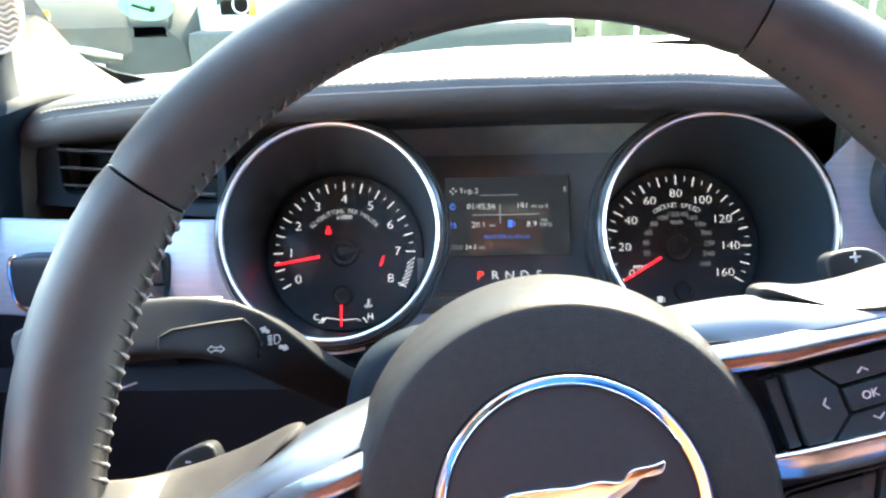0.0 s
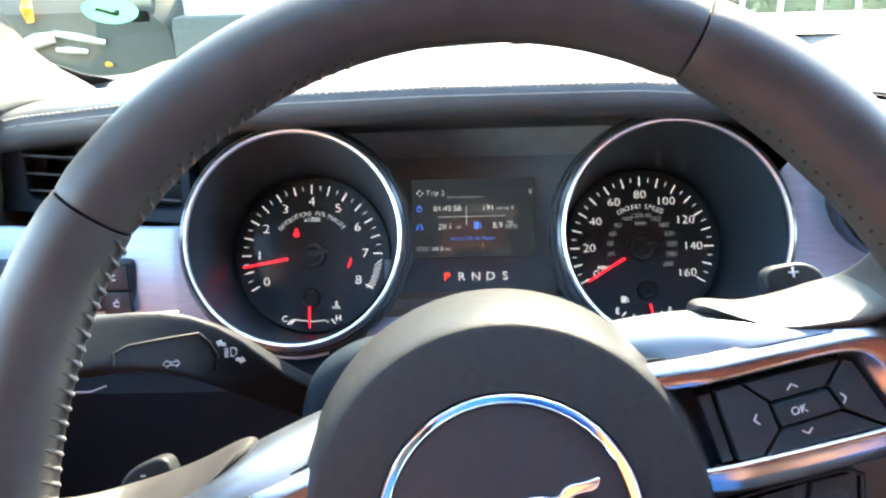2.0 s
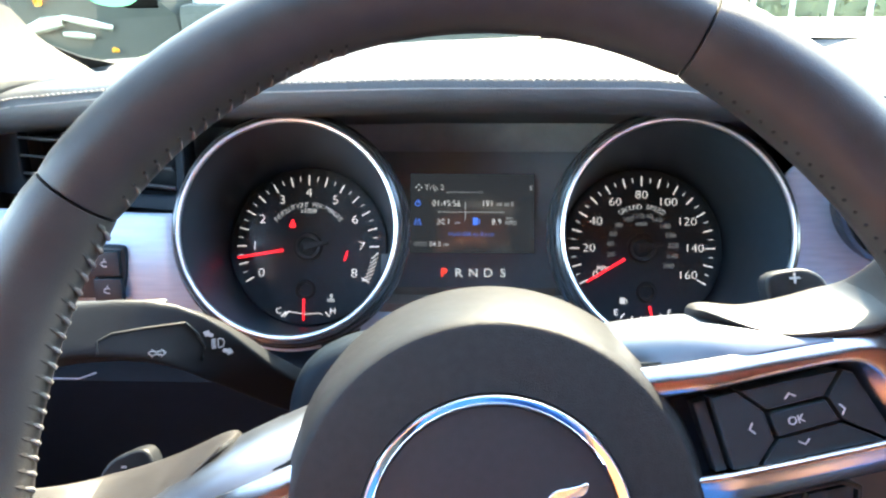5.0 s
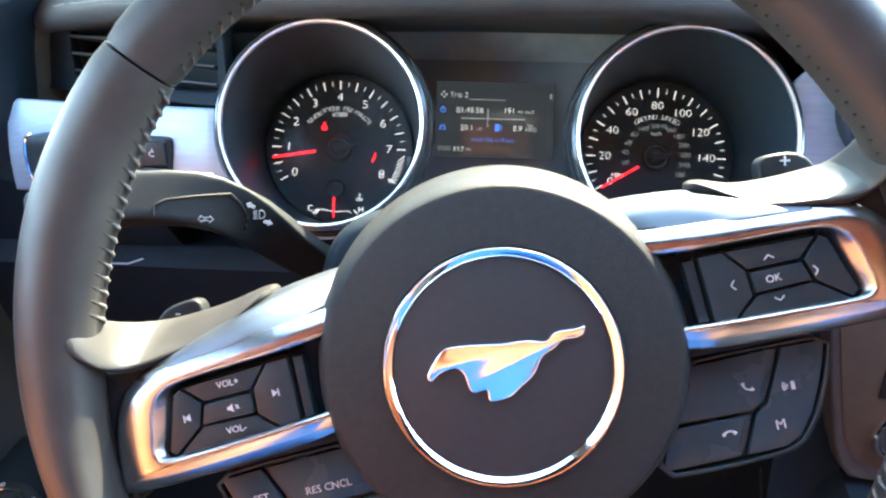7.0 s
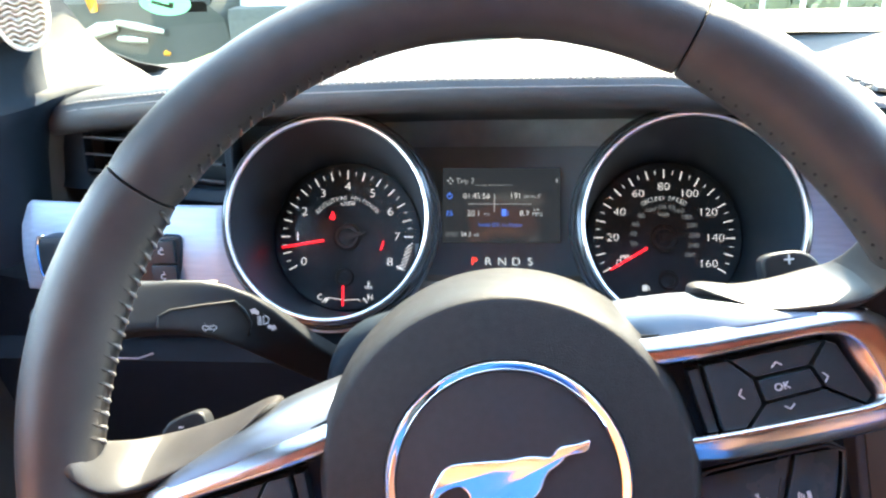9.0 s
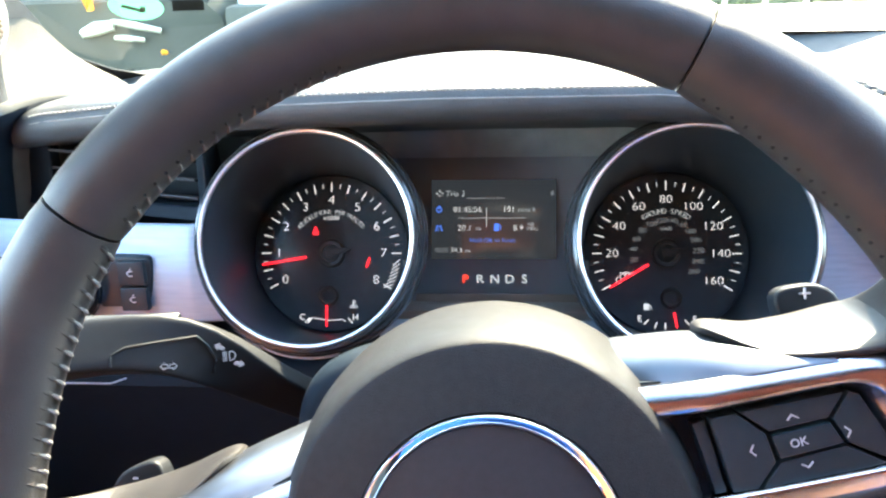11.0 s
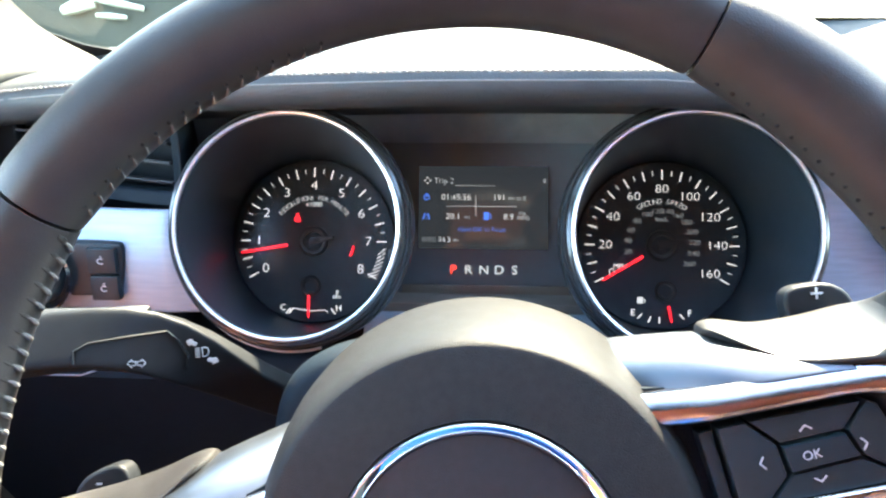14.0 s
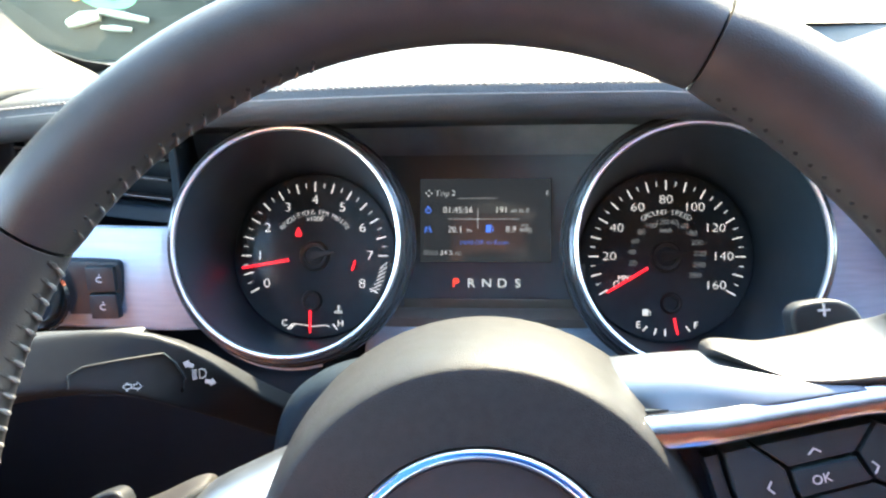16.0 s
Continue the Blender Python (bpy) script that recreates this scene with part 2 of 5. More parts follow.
def rim_section(a):
    """Half width outside and inside, and half depth, of the grip at an angle; it is tucked behind the spokes."""
    a = a % 360
    grip = math.exp(-((a - 30) / 17) ** 2) + math.exp(-((a - 151) / 17) ** 2)
    low = 0.0010 if 190 < a < 350 else 0.0
    tuck = math.exp(-((a - 190) / 10) ** 2) + math.exp(-((a - 350) / 10) ** 2)
    return 0.0154 + 0.0008 * grip - low, 0.0152 + 0.0028 * grip - low - 0.0050 * tuck, 0.0166 + 0.0012 * grip - low


def rim_point(a, q, lift=0.0):
    out, inn, d = rim_section(a)
    q = radians(q)
    r = RIM_R + ((out if math.cos(q) > 0 else inn) + lift) * math.cos(q)
    return Vector((RIM_C[0] + r * math.cos(radians(a)), RIM_C[1] + r * math.sin(radians(a)), RIM_Z + (d + lift) * math.sin(q)))


def rim_ring(a, shrink=0.0, sides=28):
    return [rim_point(a, 360 * k / sides, -shrink) for k in range(sides)]


def rim_piece(name, a0, a1, label):
    n = max(8, int((a1 - a0) / 2.2))
    angles = [a0 + (a1 - a0) * i / n for i in range(n + 1)]
    rings = [rim_ring(a0, 0.0016)] + [rim_ring(a, 0.0) if 0 < i < n else rim_ring(a, 0.0007) for i, a in enumerate(angles)] + [rim_ring(a1, 0.0016)]
    return part(name, skin(rings), LEATHER, wheel, label)


SEAMS = [(48.8, 128.6, "rim_top"), (129.0, 222, "rim_side"), (222.4, 317, "rim_bottom"), (317.4, 408.45, "rim_side")]
for a0, a1, nm in SEAMS:
    rim_piece(nm, a0, a1, "dark grey stitched leather")

part("rim_core", skin([rim_ring(a, 0.0040) for a in range(0, 360, 4)], loop=True), LOWER, wheel)

# laced sewing along the inside of the grips, each loop pulled into the leather
for a0, a1, q0, thick in ((131, 166.5, 186, 1.0), (203, 219, 178, 0.8), (321, 337, 178, 0.8), (12, 47, 184, 0.6), (92, 127.5, 184, 0.6)):
    a = a0
    while a < a1:
        lift = 0.0010 if thick > 0.7 else 0.0004
        loop = [rim_point(a + 1.3 * (f - 0.5), q0 + 26 * (f - 0.5), lift * math.sin(math.pi * f) - 0.0003) for f in (0, 0.2, 0.4, 0.6, 0.8, 1)]
        if a0 > 50:
            part("stitch", tube(loop, [thick * r for r in (0.0004, 0.0008, 0.0010, 0.0010, 0.0008, 0.0004)], 6), SEWING, wheel)
        if thick > 0.7:
            fold = [rim_point(a - 0.65 - 0.5 * f, q0 - 13 - 14 * f, -0.0010) for f in (0, 0.25, 0.5, 0.75, 1)]
            part("leather_fold", tube(fold, [0.0013, 0.0014, 0.0013, 0.0011, 0.0009], 8), LEATHER, wheel)
        else:
            hole = [rim_point(a - 0.65, q0 - 14, -0.0004), rim_point(a - 0.65, q0 - 19, 0.0), rim_point(a - 0.75, q0 - 24, -0.0006)]
            part("stitch_hole", tube(hole, [0.0004, 0.0007, 0.0003], 6), HOLE, wheel)
        a += 2.0

# airbag cover: a deep dome with a soft shoulder
prof = [(0.0826, -0.064), (0.0816, -0.050), (0.0799, -0.038), (0.0780, -0.027), (0.0762, -0.0186), (0.0745, -0.0128), (0.0729, -0.0086), (0.0715, -0.0062), (0.0706, -0.00525), (0.0702, -0.0049), (0.0698, -0.0047), (0.068, -0.0043), (0.062, -0.0031), (0.054, -0.0015), (0.0472, -0.0006), (0.0467, -0.0018), (0.0, -0.0024)]
part("airbag_cover", lathe(prof, 128), COVER, wheel, "round black grained vinyl cover")
prof = [(0.0427, -0.002), (0.0428, -0.0005), (0.0430, -0.0002), (0.0454, 0.0014), (0.0457, 0.00155), (0.0460, 0.0016), (0.0464, 0.0012), (0.0466, 0.0002), (0.0467, -0.0015)]
part("emblem_ring", lathe(prof, 160), CHROME, wheel, "polished chrome ring")
part("emblem_disc", lathe([(0.0428, -0.0018), (0.0424, -0.0008), (0.0418, -0.0006), (0.0, 0.0002)], 96), material("disc_grey", (0.017, 0.017, 0.019), 0.5, spec=0.2, vary=0.08, scale=300, bump=0.15, bump_scale=2500), wheel, "dark grey disc")
# a plain swept badge with a raised tail
badge = mm([(-29.6, 3.2), (-28, 0.6), (-24, 3.6), (-17.6, 4.4), (-14.8, 1.2), (-14.6, -5.6), (-12.6, -7.2), (-7.4, -6.4), (-8.6, -12), (0.6, -11.8), (4.2, -9.4), (11.7, -5.4), (15.4, 0.8), (22, 3), (24.6, 5.4), (32.6, 4.4), (35, 9), (30.6, 8.2), (22, 9.2), (18.6, 5.6), (11.3, 8.6), (2.8, 8.8), (-4, 10.4), (-13.3, 12), (-20.4, 12.8), (-25.6, 8)])
part("emblem_badge", prism(smooth_outline(badge, 2), -0.0004, 0.0016, 0.0006, 3), CHROME, wheel, "polished swept badge")


# spokes, the two sides mirror each other
def spoke(s):
    side = lambda p: mm(p) if s > 0 else mm(mirror(p))
    # satin frame round the keys, open to the hub
    outer = [(57, 39), (70, 37.2), (90, 35.4), (112, 33.8), (132, 32), (143, 30.4), (151.5, 26), (156.5, 20), (160.5, 11), (163, 0), (165, -10.5), (164.8, -15.6), (160, -17.8), (134, -17.3), (105, -15.8), (82, -14), (70, -12)]
    inner = [(60, 28.6), (76, 27), (90, 26), (112, 25), (130, 23.8), (137.5, 20.8), (140.8, 16.5), (142.8, 11), (144.2, 4), (145.4, -2), (144.8, -5.6), (141, -7), (131, -6.6), (105, -5.2), (84, -3.8), (76, -3.4), (70, -3)]
    deep = [(60, 26), (76, 24.4), (90, 23.6), (112, 22.6), (126, 21.6), (131.4, 19.8), (133.6, 16.4), (135.4, 10), (137.4, 4), (140, -3), (139.4, -5.6), (136, -7), (128, -6.8), (105, -5.6), (84, -4.2), (76, -3.8), (70, -3.4)]
    rise = lambda x: -7 * max(0, (84 - x) / 26) ** 1.5

    def lane(pts, z, pull=0.0):
        out = []
        for _ in range(2):
            pts = [pts[0]] + [(0.75 * a[0] + 0.25 * b[0], 0.75 * a[1] + 0.25 * b[1]) if h == 0 else (0.25 * a[0] + 0.75 * b[0], 0.25 * a[1] + 0.75 * b[1]) for a, b in zip(pts, pts[1:]) for h in (0, 1)] + [pts[-1]]
        for i, (x, y) in enumerate(pts):
            a, b = pts[max(0, i - 2)], pts[min(len(pts) - 1, i + 2)]
            dx, dy = b[0] - a[0], b[1] - a[1]
            d = math.hypot(dx, dy)
            out.append((s * (x + dy / d * pull) * 0.001, (y - dx / d * pull) * 0.001, (z + rise(x) * (0.35 if z < -15 else 1)) * 0.001))
        return out

    lanes = [lane(outer, -26), lane(outer, -10.2), lane(outer, -9.0, 0.15), lane(outer, -8.3, 0.6), lane(outer, -7.8, 1.3), lane(outer, -6.9, 2.9), lane(outer, -6.1, 4.4), lane(outer, -5.6, 5.6), lane(inner, -5.2, -1.6), lane(inner, -5.2, -0.5), lane(inner, -5.5), lane(inner, -6.4, 0.6), lane(deep, -12.2, -0.7), lane(deep, -13.5), lane(deep, -22)]
    part("spoke_bezel", skin(lanes, closed=False), SATIN, wheel, "satin silver frame round the keys")
    # broad metal shoulder above it
    rows = []
    for x, yb, yf in ((54, 53.5, 38.4), (66, 52.8, 37), (78, 51.6, 35.8), (90, 50, 34.8), (100, 47, 33.8), (110, 43.5, 33), (120, 40, 32.1), (130, 37, 31), (140, 33.5, 28.2), (147, 29, 23.5)):
        back = 22 * max(0, (96 - x) / 42) ** 1.3
        full = min(1.0, max(0.0, (x - 94) / 26)) * (0.25 if s > 0 else 1.0)
        sec = [(yf - 6, -30), (yb - 3, -52), (yb, -44), (yb - 0.5, -34), (yb - (yb - yf) * 0.14, -22 + 8.5 * full), (yb - (yb - yf) * 0.42, -12.5 + 2.5 * full), (yb - (yb - yf) * 0.75, -9.2 + 0.8 * full), (yf, -7.6), (yf - 2.5, -6.4)]
        rows.append([(s * x * 0.001, y * 0.001, (z - back) * 0.001) for y, z in sec])
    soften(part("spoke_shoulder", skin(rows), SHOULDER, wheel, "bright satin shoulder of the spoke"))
    # dark backing plate
    back = [(60, 40), (120, 28), (150, 22), (160, -12), (134, -19), (64, -17)]
    part("spoke_back", prism(side(back), -0.034, -0.0182), LOWER, wheel)
    root = [(130, 31), (145, 32), (168, 34), (178, 20), (180, -10), (174, -26), (166, -25), (160, -20), (159, -15.5), (162, -13), (162, -8), (160, 2), (157, 12), (152, 21), (146, 27), (130, 29)]
    part("spoke_root", prism(smooth_outline(side(root), 1), -0.032, -0.0125, 0.003, 3), LEATHER, wheel, "dark leather round the end of the spoke")
    # leather thumb rest running from rim to a tongue
    rows = []
    for x, yt, yb, zf in ((88.5, 51.6, 50.6, -25), (92, 53, 48.2, -21), (98, 52.5, 44.2, -17), (106, 51, 39.8, -14.5), (112, 50, 37, -13), (122, 49.2, 35, -11), (133, 48.6, 33.6, -9), (144, 49, 32.2, -6), (150, 51, 33.2, -1), (154, 56, 36.5, 7.5), (157.5, 61, 42, 12), (163, 66, 50, 13), (169, 70, 52, 14.6), (175, 74, 58, 13)):
        if s > 0 and x < 170:
            x += 4 * max(0.0, (130 - x) / 40)
            drop = min(1.0, max(0.0, (x - 98) / 14))
            yb -= 1.8 * drop
            zf += 4.0 * drop * min(1.0, max(0.0, (158 - x) / 12))
            yt -= 3.0 * drop + (2.0 if x > 149 else 0.0)
            zf -= 4.0 if x > 149 else 0.0
        k = min(1.0, max(0.0, (x - 146) / 9))
        back = -48 + k * (zf + (37 if s < 0 else 24))
        f1, f2 = 0.45 + 0.25 * k, 0.80 + 0.13 * k
        prof = [(yb - 4, back + 6), (yt - 6, back - 4), (yt - 1, back + 1), (yt, back + 6), (yt - 0.25 * (yt - yb), back + (zf - back) * f1), (yt - 0.6 * (yt - yb), back + (zf - back) * f2), (yb + 1.5, zf - 0.6), (yb, zf - 2), (yb - 2, zf - 8)]
        sec = [(s * x * 0.001, y * 0.001, z * 0.001) for y, z in prof]
        rows.append(sec)
    soften(part("thumb_rest", skin(rows), LEATHER, wheel, "dark leather thumb rest"))
    keys = [("key", [(94, 22.2), (129, 20.2), (121.4, 13), (101.6, 13.4)]),
            ("key", [(130.4, 20), (133.5, 18), (140.5, -4), (138, -6), (125.4, 3.6), (122.8, 12.4)]),
            ("key", [(137, -6.6), (94, -4.6), (102.4, 2.8), (124.4, 2.9)]),
            ("key", [(92.8, 22.3), (84, 22.4), (84.6, -3.4), (92.8, -4.2), (101, 3), (100.4, 13)]),
            ("key", [(101.6, 12.2), (121.4, 11.8), (124, 4), (102.4, 4)])]
    for k, (nm, p) in enumerate(keys):
        part(nm, prism(side(p), -0.018, -0.0085 + (0.0012 if k == 4 else 0), 0.0009), KEY, wheel, "dark grey steering wheel key")
    part("key", prism(side([(78, 22), (82.6, 22), (83.2, -3.4), (79, -3.2)]), -0.018, -0.011, 0.0008), KEY, wheel, "narrow dark key edge")
    # lower pad with four keys
    pad = [(68, -18.5), (100, -18.8), (130.5, -20.4), (126, -36), (119.4, -50.4), (112, -60.4), (104.4, -64), (77, -65), (50, -63.5), (57, -40)]
    lip = [(70, -19.6), (100, -20), (128.6, -21.6), (124.4, -35.6), (118, -49.6), (110.8, -59), (103.8, -62.4), (77, -63.3), (52, -61.8), (59, -40)]
    part("pad_frame", prism(smooth_outline(side(pad), 1), -0.034, -0.0225, 0.002), KEY, wheel, "dark pad edge")
    part("pad_lip", frame_plate(smooth_outline(side(pad), 1), smooth_outline(side(lip), 1), -0.026, -0.0185, 0.0006), KEY, wheel, "dark grey lip")
    if s > 0:
        cells = [[(66, -20.6), (107.6, -21.2), (106.4, -25), (98.2, -41), (92, -43.8), (60, -42.4)], [(59, -44.2), (92, -45.6), (85, -60.8), (53, -60.5)], [(110.2, -21.4), (126.8, -22.4), (122.4, -36), (116.2, -49.4), (109.6, -58), (103, -61), (87.4, -60.9), (94.6, -45.4), (99.6, -42.2), (108, -26)]]
    else:
        cells = [[(66, -20.6), (106.8, -21.6), (103, -31), (98.8, -40.6), (95.6, -42.4), (60, -41)], [(59, -43), (94, -44.6), (85.8, -60.8), (53, -60.5)], [(109.4, -21.6), (126.8, -22.4), (122.4, -36), (116.2, -49.4), (109.6, -58), (103, -61), (88, -60.8), (96.4, -45), (101.4, -41.6), (105.2, -31.5)]]
    for c in cells:
        part("key", prism(side(c), -0.026, -0.0185, 0.0008), PADKEY, wheel, "smooth dark grey steering wheel key, a bluish reflection in its colour")


spoke(1)
spoke(-1)
KZ = -0.0070
for txt, x, y, z, sz in (("OK", 109.5, 8, KZ, 4.1), ("M", 102.6, -51.8, -0.0182, 5.6)):
    words("key_legend", txt, sz * 0.001, MARK, wheel, x * 0.001, y * 0.001, z, 0)
for txt, x, y, sz in (("VOL+", -110, 18, 3.8), ("VOL-", -111, -1, 3.8)):
    words("key_legend", txt, sz * 0.001, MARK, wheel, x * 0.001, y * 0.001, -0.0083, 0)
for txt, x, y, sz in (("RES CNCL", -83, -35.2, 4.4), ("ON  OFF", -78.5, -51.2, 4.4), ("SET", -112, -33.8, 4.4), ("SET", -104, -50, 4.4), ("+", -112, -38, 5.4), ("-", -103.4, -53.8, 6)):
    words("key_legend", txt, sz * 0.001, MARK, wheel, x * 0.001, y * 0.001, -0.0182, 0)


def chevron(x, y, turn, z=-0.0083):
    bm = bmesh.new()
    for s in (-1, 1):
        add(bm, block(-0.0013, 0.0013, -0.00025, 0.00025, 0, 0.0003), pose(s * 0.0009, -0.0005, 0, 0, 0, -s * 38))
    part("key_legend", bm, MARK, wheel, at=pose(x, y, z, 0, 0, turn))


chevron(0.110, 0.0170, 0)
chevron(0.1105, -0.0008, 180)
chevron(0.0938, 0.0088, 90)
chevron(0.1268, 0.0072, -90)
# skip and mute signs as plain bars
for x, y, s in ((-0.1285, 0.0080, 1), (-0.0930, 0.0098, -1)):
    bm = prism([(0, -0.0015), (0, 0.0015), (-0.0022, 0)], 0, 0.0003)
    block(-0.0028, -0.0023, -0.0015, 0.0015, 0, 0.0003, bm=bm)
    part("key_legend", bm, MARK, wheel, at=pose(x, y, -0.0083, 0, 0, 0 if s > 0 else 180))
bm = prism([(-0.002, -0.0007), (-0.001, -0.0007), (0.0002, -0.0017), (0.0002, 0.0017), (-0.001, 0.0007), (-0.002, 0.0007)], 0, 0.0003)
add(bm, glyphs("x", 0.004), pose(0.002, 0.0003, 0))
part("key_legend", bm, MARK, wheel, at=pose(-0.110, 0.0081, KZ))
# handset and voice signs
for x, y, up in ((0.0940, -0.0330, 1), (0.082, -0.0520, -1)):
    pts = [(0.0026 * math.cos(radians(200 + k * 14)), 0.0026 * math.sin(radians(200 + k * 14)), 0) for k in range(11)]
    bm = tube([(p[0], p[1] * 0.8, 0) for p in pts], [0.0008, 0.0008, 0.0005, 0.0004, 0.0004, 0.0004, 0.0004, 0.0004, 0.0005, 0.0008, 0.0008], 6)
    part("key_legend", bm, MARK, wheel, at=pose(x, y, -0.0183, 0, 0, -40 if up > 0 else 180))
bm = bmesh.new()
for k in range(3):
    rr = 0.001 + 0.0009 * k
    add(bm, tube([(rr * math.cos(radians(-40 + 20 * i)), rr * math.sin(radians(-40 + 20 * i)), 0) for i in range(5)], 0.00025, 4), pose(-0.0005, 0, 0, 0, 0, 180))
block(0.0, 0.0015, -0.002, 0.0014, 0, 0.0003, bm=bm)
part("key_legend", bm, MARK, wheel, at=pose(0.1100, -0.0370, -0.0183))

for x, y in ((0.1008, -0.0335), (0.0878, -0.0522)):
    part("key_tab", block(-0.0010, 0.0010, -0.0052, 0.0052, 0, 0.0007, 0.0003), KEY, wheel, at=pose(x, y, -0.0186, 0, 0, -25))

# lower spoke
for s in (-1, 1):
    arm = [(s * 8, -76), (s * 31, -74), (s * 34, -110), (s * 38, -160), (s * 18, -160), (s * 12, -110)]
    part("lower_spoke_arm", prism(mm(arm) if s > 0 else mm(arm[::-1]), -0.036, -0.016, 0.004, 3), SATIN, wheel, "satin silver arm of the lower spoke")
part("lower_spoke_web", prism(mm([(-9, -76), (9, -76), (13, -110), (19, -158), (-19, -158), (-13, -110)]), -0.04, -0.026, 0.002), LOWER, wheel)
# shift paddles behind the spokes
for s, sign in ((1, "+"), (-1, "-")):
    p = [(127, 40), (127.4, 51), (129.6, 54), (133.5, 54.8), (144, 53.4), (149.8, 49), (152, 42), (152, 18), (127, 18)]
    ob = part("shift_paddle", prism(smooth_outline(mm(p) if s > 0 else mm(mirror(p)), 1), -0.056, -0.047, 0.0018, 3), STALK, wheel, "dark grey shift paddle")
    words("paddle_sign", sign, 0.009, MARK, ob, s * 0.139, 0.0500, -0.0465, -12)
part("wheel_hub", lathe([(0.05, -0.11), (0.06, -0.06), (0.0, -0.055)], 48), PLASTIC, wheel)

# ---- instrument cluster ----
CLUSTER = pose(0.0287, 0.5276, 0.9501, 66, 0, 0)
cluster = thing("instrument_cluster", CLUSTER, "instrument cluster with two deep round gauges and a trip screen", "instrument cluster")


def circle(cx, cy, z, r, n=96):
    return [(cx + r * math.cos(2 * math.pi * i / n), cy + r * math.sin(2 * math.pi * i / n), z) for i in range(n)]


LENS = glass("gauge_lens_clear", (1, 1, 1), 0.22, 0.014)


def gauge(name, px, py, fx, fy, fz, fr, label):
    """A dial at the bottom of a black tube with a chrome rim."""
    steps = 8
    rings = [circle(px + (fx - px) * k / steps, py + (fy - py) * k / steps, -0.002 + (fz + 0.002) * k / steps, 0.0575 + (fr - 0.0015 - 0.0575) * k / steps) for k in range(steps + 1)]
    part("gauge_tube", skin(rings, caps=False), TUBE, cluster, "deep black tube wall")
    outer = [circle(px, py, 0.0, 0.066), circle(fx, fy, fz * 0.5, fr + 0.004), circle(fx, fy, fz - 0.006, fr + 0.0055), circle(fx, fy, fz - 0.001, fr + 0.004), circle(fx, fy, fz, fr + 0.0022)]
    part("gauge_shell", skin(outer, caps=False), GLOSS, cluster, "gloss black outer shell")
    prof = [(fr - 0.0012, -0.006), (fr - 0.0011, -0.001), (fr - 0.0004, 0.0006), (fr + 0.0005, 0.0010), (fr + 0.0014, 0.0004), (fr + 0.0019, -0.0014), (fr + 0.0020, -0.006)]
    part("gauge_collar", lathe([(fr + 0.0018, -0.004), (fr + 0.0030, -0.0062), (fr + 0.0058, -0.0066), (fr + 0.0074, -0.0085), (fr + 0.0078, -0.024)], 128), GLOSS, cluster, "gloss black collar behind the chrome ring", at=pose(fx, fy, fz))
    part("gauge_bezel", lathe(prof, 128), BEZEL, cluster, "bright chrome ring", at=pose(fx, fy, fz))
    if name == "tachometer":
        arc = [(fx + (fr + 0.0082) * math.cos(radians(a)), fy + (fr + 0.0082) * math.sin(radians(a)), fz - 0.016) for a in range(185, 290, 5)]
        part("gauge_trim", tube(arc, 0.0014, 8), BRUSHED, cluster, "thin silver lip under the gauge")
    lens = part("gauge_lens", lathe([(0.0, 0.006), (0.02, 0.0054), (0.04, 0.0036), (0.0605, 0.0)], 64), LENS, cluster, "clear domed lens", at=pose((px + fx) / 2, (py + fy) / 2, fz * 0.42))
    lens.visible_shadow = False
    dial = part("gauge_dial", lathe([(0.0575, -0.0015), (0.056, 0.0), (0.0, 0.0)], 96), DIAL, cluster, label, at=pose(px, py, 0))
    return dial


tach = gauge("tachometer", -0.1185, -0.0125, -0.1120, -0.0075, 0.098, 0.0645, "black tachometer dial with white figures")
spd = gauge("speedometer", 0.1195, -0.0125, 0.1185, -0.0090, 0.097, 0.0670, "black speedometer dial with white figures")
TOP = 0.0008


def scale_marks(dial, long_in=0.0445, short_in=0.0472, out=0.0512, skip=()):
    for k in range(33):
        if k in skip:
            continue
        a = 210 - 7.5 * k
        long = k % 2 == 0
        r0 = long_in if long else short_in
        w = 0.00036 if long else 0.00026
        part("tick", block(r0, out if long else out - 0.0008, -w, w, 0, 0.0004), WHITE if long else GREY, dial, smooth=False, at=pose(0, 0, TOP, 0, 0, a))


def figures(dial, texts, radius, size, mat, start=210, sweep=240, bold=0.0, wide=1.0):
    for i, (t, val) in enumerate(texts):
        a = radians(start - sweep * val)
        words("figure", t, size, mat, dial, radius * math.cos(a) - 0.0006 * (len(t) - 1) * math.cos(a), radius * math.sin(a), TOP, 0, bold, "", wide)


def needle(dial, angle, r0, r1, w, x=0.0, y=0.0):
    bm = prism([(r0, -w), (r1, -w * 0.75), (r1 + 0.0006, 0), (r1, w * 0.75), (r0, w)], 0.004, 0.0052, 0.0003)
    part("needle", bm, RED, dial, "glowing red needle", at=pose(x, y, 0, 0, 0, angle))


scale_marks(tach, skip=(29, 30, 31))
figures(tach, [(str(k), k / 8) for k in range(9)], 0.0385, 0.0090, WHITE, bold=-0.00017, wide=1.16)
part("dial_lettering", arc_words("REVOLUTIONS PER MINUTE", 0.0049, 0.0300, 90, 4.75, -0.0001), GREY, tach, smooth=False, at=pose(0, 0, TOP))
words("dial_lettering", "x1000", 0.0046, GREY, tach, 0, 0.0255, TOP)
needle(tach, 189.8, 0.0175, 0.0500, 0.0010)
for a in range(0, 7):
    part("redline_stripe", block(0.0450, 0.0520, -0.00026, 0.00026, 0, 0.0004), WHITE, tach, smooth=False, at=pose(0, 0, TOP, 0, 0, -8 - a * 3.5) @ pose(0.0485, 0, 0, 0, 0, 48) @ pose(-0.0485, 0, 0))
